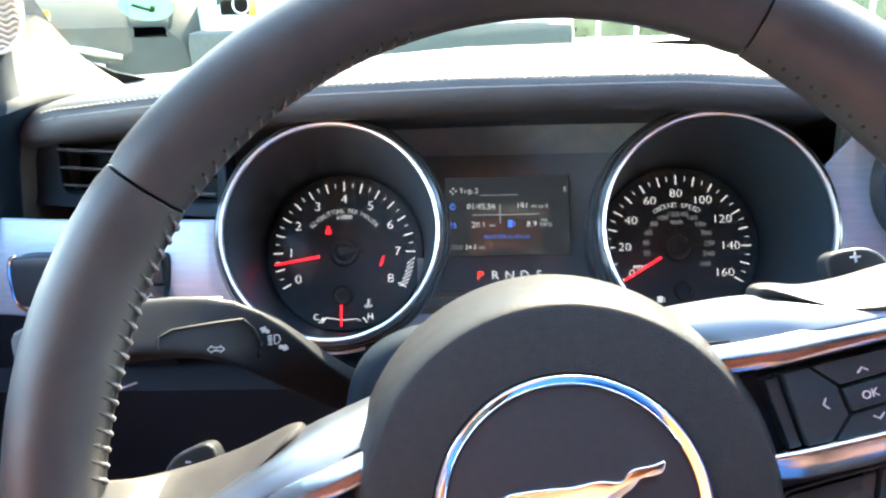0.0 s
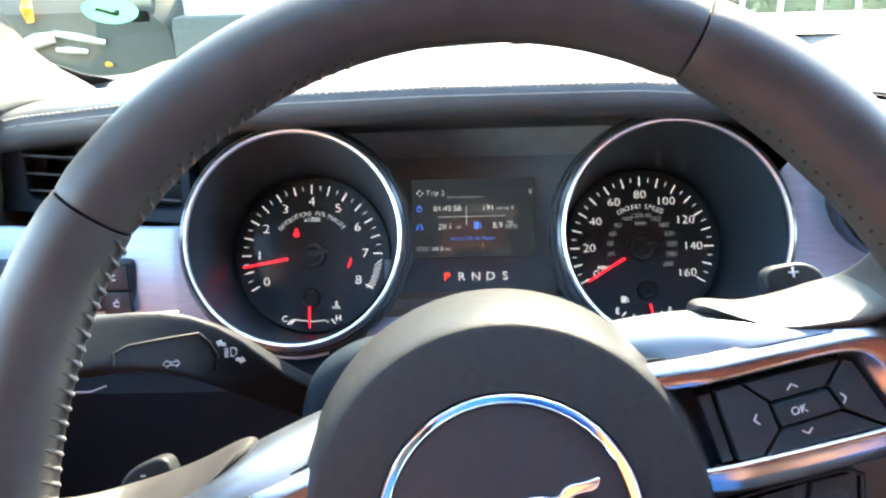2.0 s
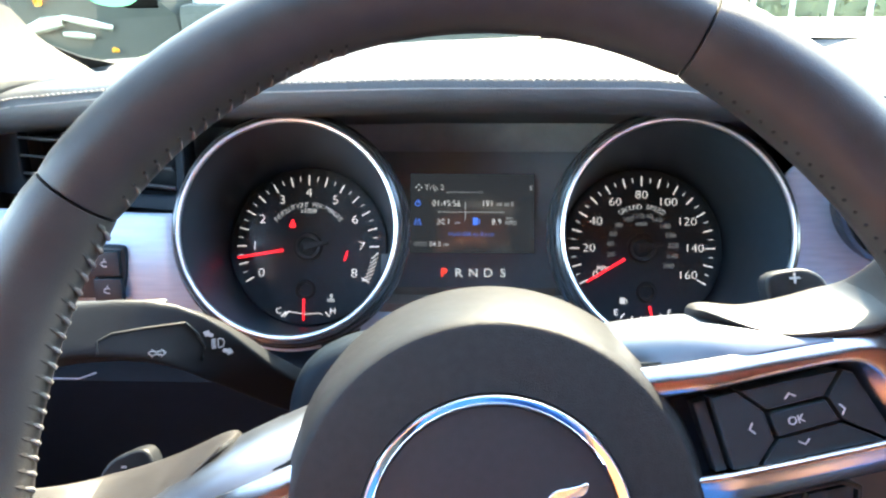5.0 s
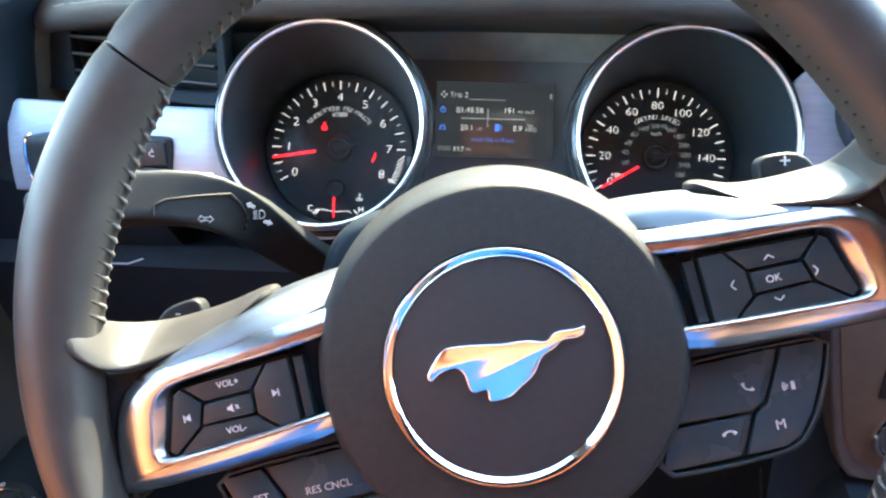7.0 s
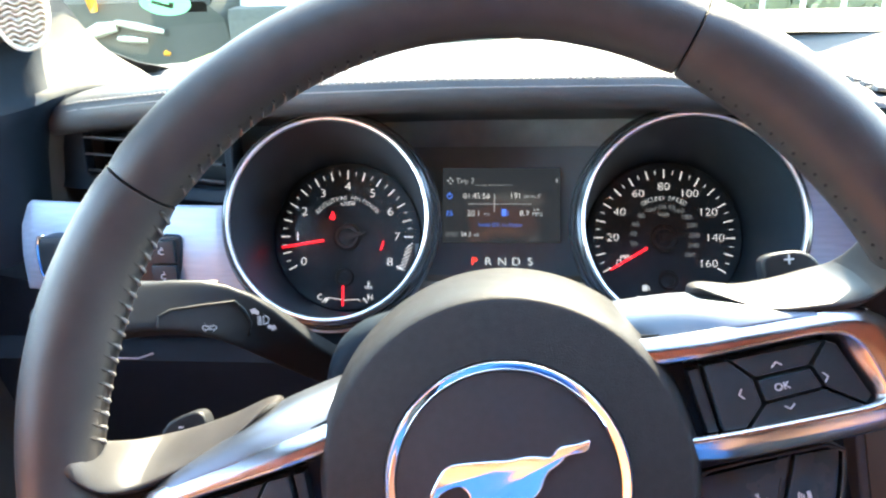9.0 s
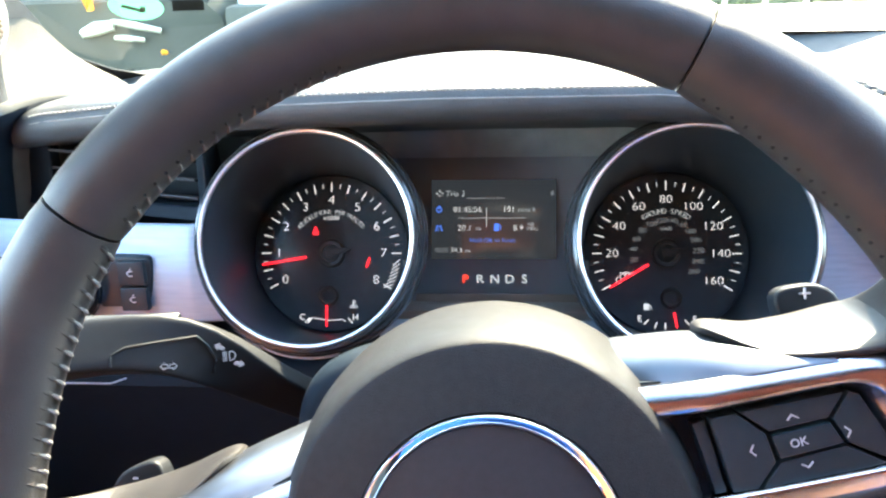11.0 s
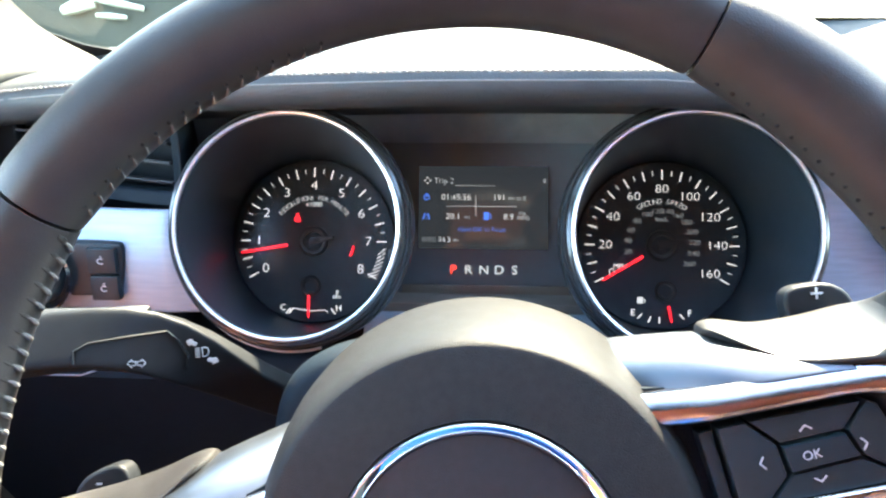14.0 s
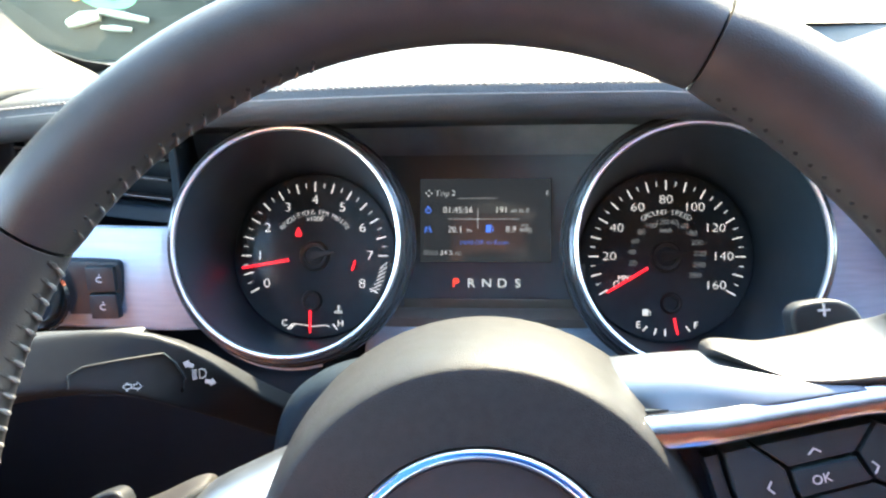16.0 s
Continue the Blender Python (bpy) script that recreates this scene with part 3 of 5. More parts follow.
part("redline_arc", tube([(0.0245 * math.cos(radians(a)), 0.0245 * math.sin(radians(a)), 0) for a in (-8, -14, -20, -26)], [0.0005, 0.0008, 0.0008, 0.0005], 6), RED, tach, at=pose(0.004, 0.0005, 0.0014))
scale_marks(spd)
figures(spd, [(str(k), k / 160) for k in range(0, 161, 20)], 0.0380, 0.0082, WHITE, bold=-0.00017, wide=1.16)
part("dial_lettering", arc_words("GROUND SPEED", 0.0050, 0.0296, 90, 5.5, -0.0001), GREY, spd, smooth=False, at=pose(0, 0, TOP))
figures(spd, [(str(k), k * 0.6214 / 160) for k in range(20, 261, 20)], 0.0232, 0.0050, DIM, bold=-0.0001, wide=1.08)
words("dial_lettering", "km/h", 0.004, DIM, spd, 0, 0.0175, TOP)
words("dial_lettering", "MPH", 0.0045, WHITE, spd, -0.0275, -0.0145, TOP)
needle(spd, 211.3, 0.0150, 0.0460, 0.0010)
for d in (tach, spd):
    x = -0.0015 if d is tach else 0.003
    part("needle_hub", lathe([(0.0064, 0.0008), (0.0068, 0.0030), (0.0088, 0.0034), (0.0100, 0.0026), (0.0104, 0.0005)], 48), HUB, d, "matt black hub ring")
    part("needle_hub", lathe([(0.0, 0.0024), (0.0050, 0.0022), (0.0064, 0.0012)], 40), DIAL, d, "black hub cap")
    part("needle_tail", prism([(-0.0030, -0.0030), (0.0080, -0.0016), (0.0150, -0.0006), (0.0150, 0.0014), (0.0080, 0.0026), (-0.0030, 0.0034)], 0.0026, 0.0042, 0.0006), HUB, d, "matt black tail of the needle", at=pose(0, 0, 0, 0, 0, 9))
    part("needle_hub", lathe([(0.0042, 0.0008), (0.0045, 0.0026), (0.0060, 0.0028), (0.0069, 0.0020), (0.0072, 0.0005)], 40), HUB, d, "small matt black hub ring", at=pose(x, -0.0310, 0))
# temperature scale
needle(tach, 270, 0.0, 0.0150, 0.0008, -0.0018, -0.0375)
part("small_scale", tube([(-0.0148, -0.0505, 0), (-0.0125, -0.0487, 0), (0.0, -0.0505, 0), (0.0098, -0.0497, 0), (0.0122, -0.0512, 0)], 0.00028, 4), WHITE, tach, at=pose(-0.001, 0.0020, TOP))
for x, t in ((-0.0195, "C"), (0.0195, "H")):
    words("small_letter", t, 0.0062, WHITE, tach, x - 0.001, -0.0464, TOP)
    s = 1 if x > 0 else -1
    for k in (0, 1) if s < 0 else (0,):
        part("tick", block(-0.0004, 0.0004, -0.0024, 0.0024, 0, 0.0004), WHITE, tach, smooth=False, at=pose(s * (0.0158 - 0.002 * k) - 0.001, -0.0486, TOP, 0, 0, s * 40))
# fuel scale
needle(spd, 281, 0.006, 0.0165, 0.0008, 0.003, -0.0350)
for x, t in ((-0.0175, "E"), (0.0200, "F")):
    words("small_letter", t, 0.0062, WHITE, spd, x - 0.0012, -0.0456, TOP)
for x, y, r in ((-0.0130, -0.0508, -42), (-0.0065, -0.0530, -20), (0.0, -0.0535, 0), (0.0148, -0.0508, 40)):
    part("tick", block(-0.0004, 0.0004, -0.0022, 0.0022, 0, 0.0004), WHITE, spd, smooth=False, at=pose(x - 0.0012, y + 0.0030, TOP, 0, 0, r))
# small signs on the dials
bm = bmesh.new()
block(-0.0024, 0.0014, -0.0022, 0.0022, 0, 0.0004, bm=bm)
block(-0.0016, 0.0006, 0.0004, 0.0015, 0.0004, 0.0006, bm=bm)
add(bm, tube([(0.0014, 0.001, 0), (0.0026, 0.0006, 0), (0.0026, -0.0016, 0), (0.0032, -0.0016, 0)], 0.0003, 4))
part("fuel_sign", bm, GREY, spd, smooth=False, at=pose(-0.0135, -0.0372, TOP))
bm = bmesh.new()
block(-0.0004, 0.0004, -0.0012, 0.0030, 0, 0.0004, bm=bm)
block(0, 0.0014, 0.0020, 0.0025, 0, 0.0004, bm=bm)
block(0, 0.0014, 0.0008, 0.0013, 0, 0.0004, bm=bm)
block(-0.0028, 0.0028, -0.0026, -0.0020, 0, 0.0004, bm=bm)
block(-0.0028, 0.0028, -0.0014, -0.0009, 0, 0.0004, bm=bm)
part("coolant_sign", bm, GREY, tach, smooth=False, at=pose(0.0170, -0.0368, TOP))
bm = prism(smooth_outline([(-0.0022, -0.0032), (0.0022, -0.0032), (0.002, 0.0), (0.0009, 0.0006), (0.0009, 0.0028), (-0.0009, 0.0028), (-0.0009, 0.0006), (-0.002, 0.0)], 1), 0, 0.0004)
part("belt_warning_lamp", bm, RED, tach, "glowing red warning sign", at=pose(-0.0115, 0.0165, TOP))

# screen and gear letters between the gauges
part("fascia", block(-0.078, 0.078, -0.060, 0.080, -0.006, -0.002), FASCIA, cluster, "satin black panel")
scr = part("trip_screen", block(-0.0455, 0.0435, -0.0165, 0.0405, -0.002, 0.0005, 0.0004), SCREEN, cluster, "lit trip computer screen")
SZ = 0.0009
for nm, t, sz, mat, x, y in (("screen_text", "Trip 2", 5.6, GREY, -28.2, 30.2), ("screen_text", "E", 4.6, GREY, 41, 30.2), ("screen_text", "01:45:56", 6.0, WHITE, -19.5, 18.8), ("screen_text", "191", 6.0, WHITE, 10.0, 18.8), ("screen_text", "mi to E", 4.2, GREY, 22.5, 18.5),
                            ("screen_text", "20.1", 6.0, WHITE, -21.5, 5.6), ("screen_text", "mi", 4.2, GREY, -11.8, 5.2), ("screen_text", "8.9", 6.0, WHITE, 16.5, 5.6), ("screen_text", "avg", 3.8, GREY, 25.5, 8.6), ("screen_text", "MPG", 4.2, GREY, 26.5, 4.9),
                            ("screen_text", "Hold OK to Reset", 4.4, BLUE, -1.5, -3.2), ("screen_text", "0000", 5.0, DIM, -38, -10.4), ("screen_text", "34.3", 5.0, WHITE, -27.5, -10.4), ("screen_text", "mi", 4.2, GREY, -19.5, -10.6)):
    words(nm, t, sz * 0.001, mat, scr, x * 0.001, y * 0.001, SZ, 0, -0.00002 * sz)
for x0, x1, y0, y1 in ((-26, 22, 12.62, 12.85), (-6.15, -5.85, 6.5, 20), (-20, 7, 26.9, 27.05)):
    part("screen_rule", block(x0 * 0.001, x1 * 0.001, y0 * 0.001, y1 * 0.001, 0, 0.0003), GREY, scr, smooth=False, at=pose(0, 0, SZ))
for x, y, kind in ((-40, 18.8, 0), (-40, 5.6, 1), (1.5, 6.2, 2), (-39.5, 30.4, 3)):
    bm = bmesh.new()
    if kind == 0:
        add(bm, tube([(0.0018 * math.cos(radians(a)), 0.0018 * math.sin(radians(a)), 0) for a in range(0, 360, 30)], 0.0003, 4, True))
        block(-0.0006, 0.0006, 0.0022, 0.0027, 0, 0.0003, bm=bm)
        block(-0.0002, 0.0002, 0.0, 0.0012, 0, 0.0003, bm=bm)
    elif kind == 1:
        for s in (-1, 1):
            add(bm, block(-0.00035, 0.00035, -0.0022, 0.0022, 0, 0.0003), pose(s * 0.0016, 0, 0, 0, 0, s * 16))
        block(-0.0002, 0.0002, -0.002, -0.0008, 0, 0.0003, bm=bm)
        block(-0.0002, 0.0002, 0.0004, 0.0014, 0, 0.0003, bm=bm)
    elif kind == 2:
        block(-0.002, 0.0014, -0.0026, 0.0026, 0, 0.0003, bm=bm)
        add(bm, tube([(0.0014, 0.0016, 0), (0.0027, 0.001, 0), (0.0027, -0.002, 0)], 0.0003, 4))
    else:
        for a in range(4):
            add(bm, prism([(0.0014, -0.0008), (0.0026, 0), (0.0014, 0.0008)], 0, 0.0003), pose(0, 0, 0, 0, 0, 90 * a))
    part("screen_sign", bm, GREY if kind == 3 else BLUE, scr, smooth=False, at=pose(x * 0.001, y * 0.001, SZ))
gears = part("gear_display", block(-0.066, 0.066, -0.0405, -0.0175, -0.002, 0.0001), FASCIA, cluster, "black strip with gear letters")
for t, x, mat in (("P", -21, REDLIGHT), ("R", -10.5, GREY), ("N", 0, GREY), ("D", 10.5, GREY), ("S", 21, GREY)):
    words("gear_letter", t, 0.0085, mat, gears, x * 0.001, -0.031, 0.0006, 0, 0.00002, "", 1.1)

# brown reflection in the lower cluster lens, built as a coloured strip
part("lens_reflection_strip", block(-0.056, 0.058, -0.0478, -0.0412, -0.003, 0.004, 0.0008), material("lens_reflection_brown", (0.20, 0.165, 0.13), 0.25, vary=0.1, scale=60), cluster, "thin strip under the gear letters, the lens's brown reflection in its colour")

# ---- dashboard ----
dash = thing("dashboard", Matrix(), "black vinyl dashboard with a stitched brow in bright sun", "dashboard", kind="structure")


def lerp(table, x):
    xs = [p[0] for p in table]
    return float(np.interp(x, xs, [p[1] for p in table]))


EDGE_Y = [(-0.45, 0.56), (-0.32, 0.50), (-0.25, 0.462), (-0.16, 0.437), (0.0, 0.43), (0.16, 0.43), (0.2, 0.432), (0.225, 0.428), (0.245, 0.416), (0.28, 0.410), (0.40, 0.41), (0.9, 0.41), (1.3, 0.48)]
EDGE_Z = [(-0.45, 1.02), (-0.32, 1.04), (-0.25, 1.056), (-0.16, 1.067), (0.0, 1.072), (0.12, 1.072), (0.2, 1.066), (0.24, 1.0575), (0.28, 1.052), (0.40, 1.047), (1.3, 1.045)]
FAR_Y = [(-0.45, 0.57), (-0.28, 0.53), (-0.2, 0.56), (-0.12, 0.63), (0.0, 0.74), (0.3, 0.80), (0.7, 0.78), (1.0, 0.66), (1.3, 0.6)]


def pad_section(x):
    y, z, far = lerp(EDGE_Y, x), lerp(EDGE_Z, x), lerp(FAR_Y, x)
    k = lerp([(0.205, 1.0), (0.24, 0.38)], x)
    prof = [(far + 0.03, z - 0.03), (far, z - 0.012), ((far + y) / 2 + 0.03, z + 0.001), (y + 0.06, z + 0.0035), (y + 0.025, z + 0.003), (y + 0.012, z + 0.002), (y + 0.004, z), (y, z - 0.004 * k), (y - 0.0015, z - 0.010 * k), (y + 0.001, z - 0.016 * k), (y + 0.008, z - 0.021 * k), (y + 0.03, z - 0.026 * k), (y + 0.12, z - 0.05), (far + 0.03, z - 0.06)]
    return [(x, a, b) for a, b in prof]


xs = [-0.45, -0.38, -0.33, -0.30, -0.27, -0.25, -0.22, -0.19, -0.16, -0.12, -0.08, -0.04, 0, 0.04, 0.08, 0.12, 0.16, 0.19, 0.205, 0.22, 0.23, 0.24, 0.26, 0.28, 0.3, 0.35, 0.45, 0.6, 0.8, 1.0, 1.2, 1.3]
part("brow_pad", skin([pad_section(x) for x in xs]), VINYL, dash, "grained black vinyl pad")
# sewn line along the brow
sm = None
x = -0.262
while x < 0.22:
    y, z = lerp(EDGE_Y, x), lerp(EDGE_Z, x)
    if sm is None:
        ob = part("stitch", tube([(-0.0014, 0, -0.0002), (-0.0007, 0, 0.0004), (0.0007, 0, 0.0004), (0.0014, 0, -0.0002)], [0.0004, 0.0006, 0.0006, 0.0004], 6), THREAD, dash)
        sm = ob.data
    else:
        ob = new("stitch", sm)
        ob.parent = dash
    dx = 0.002
    ang = math.atan2(lerp(EDGE_Z, x + dx) - z, dx)
    ob.matrix_world = pose(x, y + 0.0010, z - 0.0018, 0, -math.degrees(ang), math.degrees(math.atan2(lerp(EDGE_Y, x + dx) - y, dx)))
    x += 0.0038
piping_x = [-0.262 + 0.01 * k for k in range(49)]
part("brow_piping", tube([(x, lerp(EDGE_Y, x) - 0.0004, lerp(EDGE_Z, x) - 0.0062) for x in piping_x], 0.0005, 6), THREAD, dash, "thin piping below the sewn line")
# ribbed air outlet in the pad
RIB_X = (0.240, 0.26, 0.29, 0.34, 0.42, 0.50)
part("rib_base", skin([[(x, a, lerp(EDGE_Z, x) + 0.0040) for a in (0.428, 0.50, 0.58, 0.622)] for x in RIB_X], closed=False), VENTBLACK, dash, "dark base between the ribs")
for k in range(12):
    y = 0.430 + k * 0.016
    rows = []
    for x in RIB_X:
        z = lerp(EDGE_Z, x) + 0.0042
        rows.append([(x, y, z - 0.001), (x, y + 0.0003, z + 0.0012), (x, y + 0.0010, z + 0.0018), (x, y + 0.0075, z + 0.0016), (x, y + 0.0085, z + 0.0009), (x, y + 0.009, z - 0.001)])
    part("pad_rib", skin(rows), VINYL, dash)

# underside of the hood above the gauges
hood = []
for x in (-0.175, -0.12, -0.04, 0.04, 0.12, 0.2, 0.225):
    y, z = lerp(EDGE_Y, x), lerp(EDGE_Z, x)
    hood.append([(x, y + 0.006, z - 0.0195), (x, y + 0.014, z - 0.0215), (x, y + 0.05, z - 0.024), (x, 0.530, 1.036), (x, 0.549, 1.018), (x, 0.556, 0.985), (x, 0.56, 1.06), (x, y + 0.05, z - 0.012)])
part("hood_lining", skin(hood), LINING, dash, "matt black hood lining")
part("cluster_back", block(-0.19, 0.23, 0.56, 0.58, 0.80, 1.05), PLASTIC, dash)
bm = skin([[(x, 0.556, 0.985), (x, 0.518, 0.912), (x, 0.505, 0.903), (x, 0.484, 0.905), (x, 0.480, 0.9205), (x, 0.474, 0.9215), (x, 0.468, 0.919), (x, 0.464, 0.86), (x, 0.57, 0.86)] for x in (-0.040, 0.098)])
part("cluster_floor", bm, material("ledge_brown", (0.13, 0.11, 0.095), 0.5, vary=0.1, scale=60), dash, "brownish ledge under the screen")

# silver panel across
PANEL_Y = [(-0.36, 0.475), (-0.31, 0.455), (-0.25, 0.446), (-0.16, 0.440), (-0.05, 0.452), (0.12, 0.452), (0.2, 0.440), (0.3, 0.452)]
GAUGES = ((-0.1120, -0.0075, 0.0645), (0.1185, -0.0090, 0.0670))


def silver_panel(x0, x1, top, low):
    """A curved panel with round holes for the gauges."""
    nx, nz = int((x1 - x0) / 0.0016), int((max(top(x0), top(x1)) - low) / 0.0016)
    back = CLUSTER.inverted()
    bm = bmesh.new()
    grid = []
    for i in range(nx + 1):
        x = x0 + (x1 - x0) * i / nx
        col = []
        for k in range(nz + 1):
            f = k / nz
            p = Vector((x, lerp(PANEL_Y, x) - 0.004 * math.sin(math.pi * f) + 0.012 * f, low + (top(x) - low) * f))
            q = back @ p
            free = all(math.hypot(q.x - gx, q.y - gy) > gr + 0.0035 for gx, gy, gr in GAUGES)
            col.append(bm.verts.new(p) if free else None)
        grid.append(col)
    for i in range(nx):
        for k in range(nz):
            c = [grid[i][k], grid[i + 1][k], grid[i + 1][k + 1], grid[i][k + 1]]
            if all(c):
                bm.faces.new(c)
    ob = part("silver_panel", bm, BRUSHED, dash, "brushed aluminium panel")
    so = ob.modifiers.new("thick", "SOLIDIFY")
    so.thickness, so.offset = 0.003, 1
    return ob


silver_panel(-0.305, -0.045, lambda x: 0.986 - 0.9 * max(0.0, -0.296 - x) if x < -0.1 else 0.986 - (x + 0.1) * 1.2, 0.925)
silver_panel(-0.045, 0.155, lambda x: 0.914, 0.890)
silver_panel(0.155, 0.30, lambda x: min(1.03, max(0.985, 1.012 + (x - 0.2114) * 1.1)), 0.905)
part("hood_side", block(0.2215, 0.31, 0.459, 0.468, 1.0, 1.048, 0.002), PLASTIC, dash, "dark end of the gauge hood")

# lower dashboard
part("knee_panel", skin([[(x, lerp(PANEL_Y, x) + 0.004, 0.926), (x, lerp(PANEL_Y, x) + 0.006, 0.90), (x, 0.472, 0.876), (x, 0.50, 0.876), (x, 0.50, 0.926)] for x in (-0.36, -0.30, -0.25, -0.20)]), LOWER, dash, "dark plastic knee panel")
low = [[(x, 0.49, 0.878), (x, 0.474, 0.877), (x, 0.470, 0.874), (x, 0.462, 0.862), (x, 0.50, 0.75), (x, 0.56, 0.62), (x, 0.62, 0.60), (x, 0.62, 0.878)] for x in (-0.36, -0.2, 0.0, 0.2, 0.34)]
part("lower_panel", skin(low), LOWER, dash, "dark plastic lower dashboard")
part("panel_seam", tube([(-0.30, 0.4570, 0.8665), (-0.238, 0.4570, 0.8665), (-0.226, 0.4570, 0.8710)], 0.0006, 5), MARK, dash)
part("dash_core", block(-0.36, 1.3, 0.60, 0.74, 0.30, 1.02), LOWER, dash)
part("dash_face", block(0.33, 1.3, 0.50, 0.6, 0.55, 1.03, 0.02), VINYL, dash, "black passenger side dashboard")
part("centre_stack", skin([[(x, 0.49, 0.98), (x, 0.482, 0.80), (x, 0.465, 0.62), (x, 0.62, 0.60), (x, 0.62, 1.0)] for x in (0.262, 0.33, 0.5)]), LOWER, dash)
pad = [(0.258, 0.90), (0.2738, 0.8313), (0.2936, 0.7448), (0.309, 0.705), (0.335, 0.70), (0.42, 0.70), (0.42, 0.90)]
part("stack_cheek", prism(smooth_outline(pad, 1), -0.03, 0.0, 0.004, 3), PLASTIC, dash, "dark cheek of the centre stack", at=pose(0, 0.455, 0, 90, 0, 0))
pad = [(0.2655, 0.892), (0.279, 0.8317), (0.2986, 0.7508), (0.3091, 0.729), (0.3234, 0.716), (0.36, 0.712), (0.405, 0.72), (0.405, 0.892)]
part("stack_inset", prism(smooth_outline(pad, 1), -0.01, 0.002, 0.001, 2), material("brown_vinyl", (0.048, 0.036, 0.026), 0.6, spec=0.25, vary=0.1, scale=60), dash, "brown inset panel", at=pose(0, 0.455, 0, 90, 0, 0))

part("stack_gap", tube([(0.2478, 0.4600, 0.7050), (0.2540, 0.4600, 0.6740), (0.2600, 0.4600, 0.6440)], 0.0008, 6), STALK, dash, "thin joint in the lower panel")

# start button and the dark switch above it, on the brown inset
start = thing("start_button", pose(0.3458, 0.4530, 0.7478, 90, 0, 0), "round black start button with a chrome ring on brown trim", "button")
part("button_ring", lathe([(0.0205, -0.002), (0.0207, 0.0034), (0.0216, 0.0050), (0.0234, 0.0048), (0.0248, 0.0028), (0.0251, -0.002)], 72), CHROME, start, "chrome ring")
part("button_cap", lathe([(0.0203, -0.002), (0.0202, 0.0020), (0.0192, 0.0030), (0.0, 0.0038)], 56), GLOSS, start, "gloss black cap")
bank = thing("switch_bank", pose(0.3375, 0.4530, 0.7945, 90, 0, 0), "dark rocker switch set in brown trim", "switch")
part("switch_frame", block(-0.0205, 0.0205, -0.0133, 0.0133, -0.003, 0.0016, 0.0012), STALK, bank, "dark surround")
part("rocker", block(-0.0170, 0.0170, -0.0110, 0.0110, 0.0, 0.0034, 0.0014), KEY, bank, "dark rocker key")

# left air vent
vent = thing("air_vent", pose(-0.150, 0.455, 0, 0, 0, -17) @ Matrix.Diagonal((1.1, 1, 1, 1)) @ pose(0.150, -0.463, 0), "black rectangular air vent with level slats", "air vent")
VY = 0.463
frame_out = smooth_outline([(-0.318, 0.990), (-0.310, 0.985), (-0.23, 0.985), (-0.152, 0.985), (-0.1485, 0.989), (-0.1465, 1.036), (-0.150, 1.043), (-0.21, 1.043), (-0.285, 1.043), (-0.312, 1.030)], 2)
frame_in = smooth_outline([(-0.268, 0.997), (-0.264, 0.9935), (-0.21, 0.9935), (-0.1605, 0.9935), (-0.1570, 0.997), (-0.1550, 1.032), (-0.158, 1.036), (-0.21, 1.036), (-0.256, 1.036), (-0.266, 1.030)], 2)
ob = part("vent_frame", frame_plate(frame_out, frame_in, -0.012, 0.0, 0.002, 0.004), LOWER, vent, "black vent surround", at=pose(0, VY, 0, 90, 0, 0))
part("vent_back", block(-0.30, -0.168, VY + 0.036, VY + 0.042, 0.985, 1.05), VENTBLACK, vent)
for k in range(4):
    ob = part("slat", block(-0.268, -0.1585, -0.014, 0.008, -0.0009, 0.0009, 0.0007), VENTBLACK, vent, at=pose(0, VY + 0.018, 0.9950 + k * 0.0121, -18, 0, 0))
    part("slat_edge", tube([(-0.266, -0.0142, 0.0002), (-0.158, -0.0142, 0.0002)], 0.0008, 6), PLASTIC, ob)

# round air vent beside the gauges
round_vent = thing("air_vent", pose(0.293, 0.441, 1.002, 84, 0, 0) @ Matrix.Diagonal((1, 0.855, 1, 1)), "round black air vent with a chrome ring", "air vent")
part("vent_surround", lathe([(0.0545, -0.03), (0.055, -0.002), (0.054, 0.001), (0.0515, 0.001), (0.049, -0.002), (0.0475, -0.006), (0.0472, -0.03)], 72), GLOSS, round_vent, "gloss black surround")
part("vent_ring", lathe([(0.0425, -0.02), (0.0428, 0.0), (0.0436, 0.0022), (0.0448, 0.003), (0.0460, 0.0022), (0.0470, -0.004), (0.0472, -0.02)], 72), CHROME, round_vent, "chrome ring")
part("vent_back", lathe([(0.0425, -0.028), (0.0, -0.03)], 48), LOWER, round_vent)
for k in range(-3, 4):
    half = 0.0415 * math.sqrt(1 - (k * 0.0115 / 0.0425) ** 2)
    part("slat", block(-half, half, -0.006, 0.006, -0.0012, 0.0012, 0.0008), LOWER, round_vent, at=pose(0, k * 0.0115, -0.014, 60, 0, 0))

# headlamp switch
switch = thing("headlamp_switch", Matrix(), "black headlamp switch module with a chrome ringed dial", "switch")
SY = lerp(PANEL_Y, -0.23) - 0.006
at = pose(-0.233, SY, 0.952, 84, 0, 2)
plate = smooth_outline(mm([(-45, 17), (45, 17.5), (49.5, 15), (48, -3), (45, -13), (41, -16.5), (-44, -16.5), (-48.6, -11), (-49.6, 4), (-48.6, 14)]), 2)
part("switch_plate", prism(plate, -0.02, 0.003, 0.0025), KEY, switch, "dark plate", at=at)
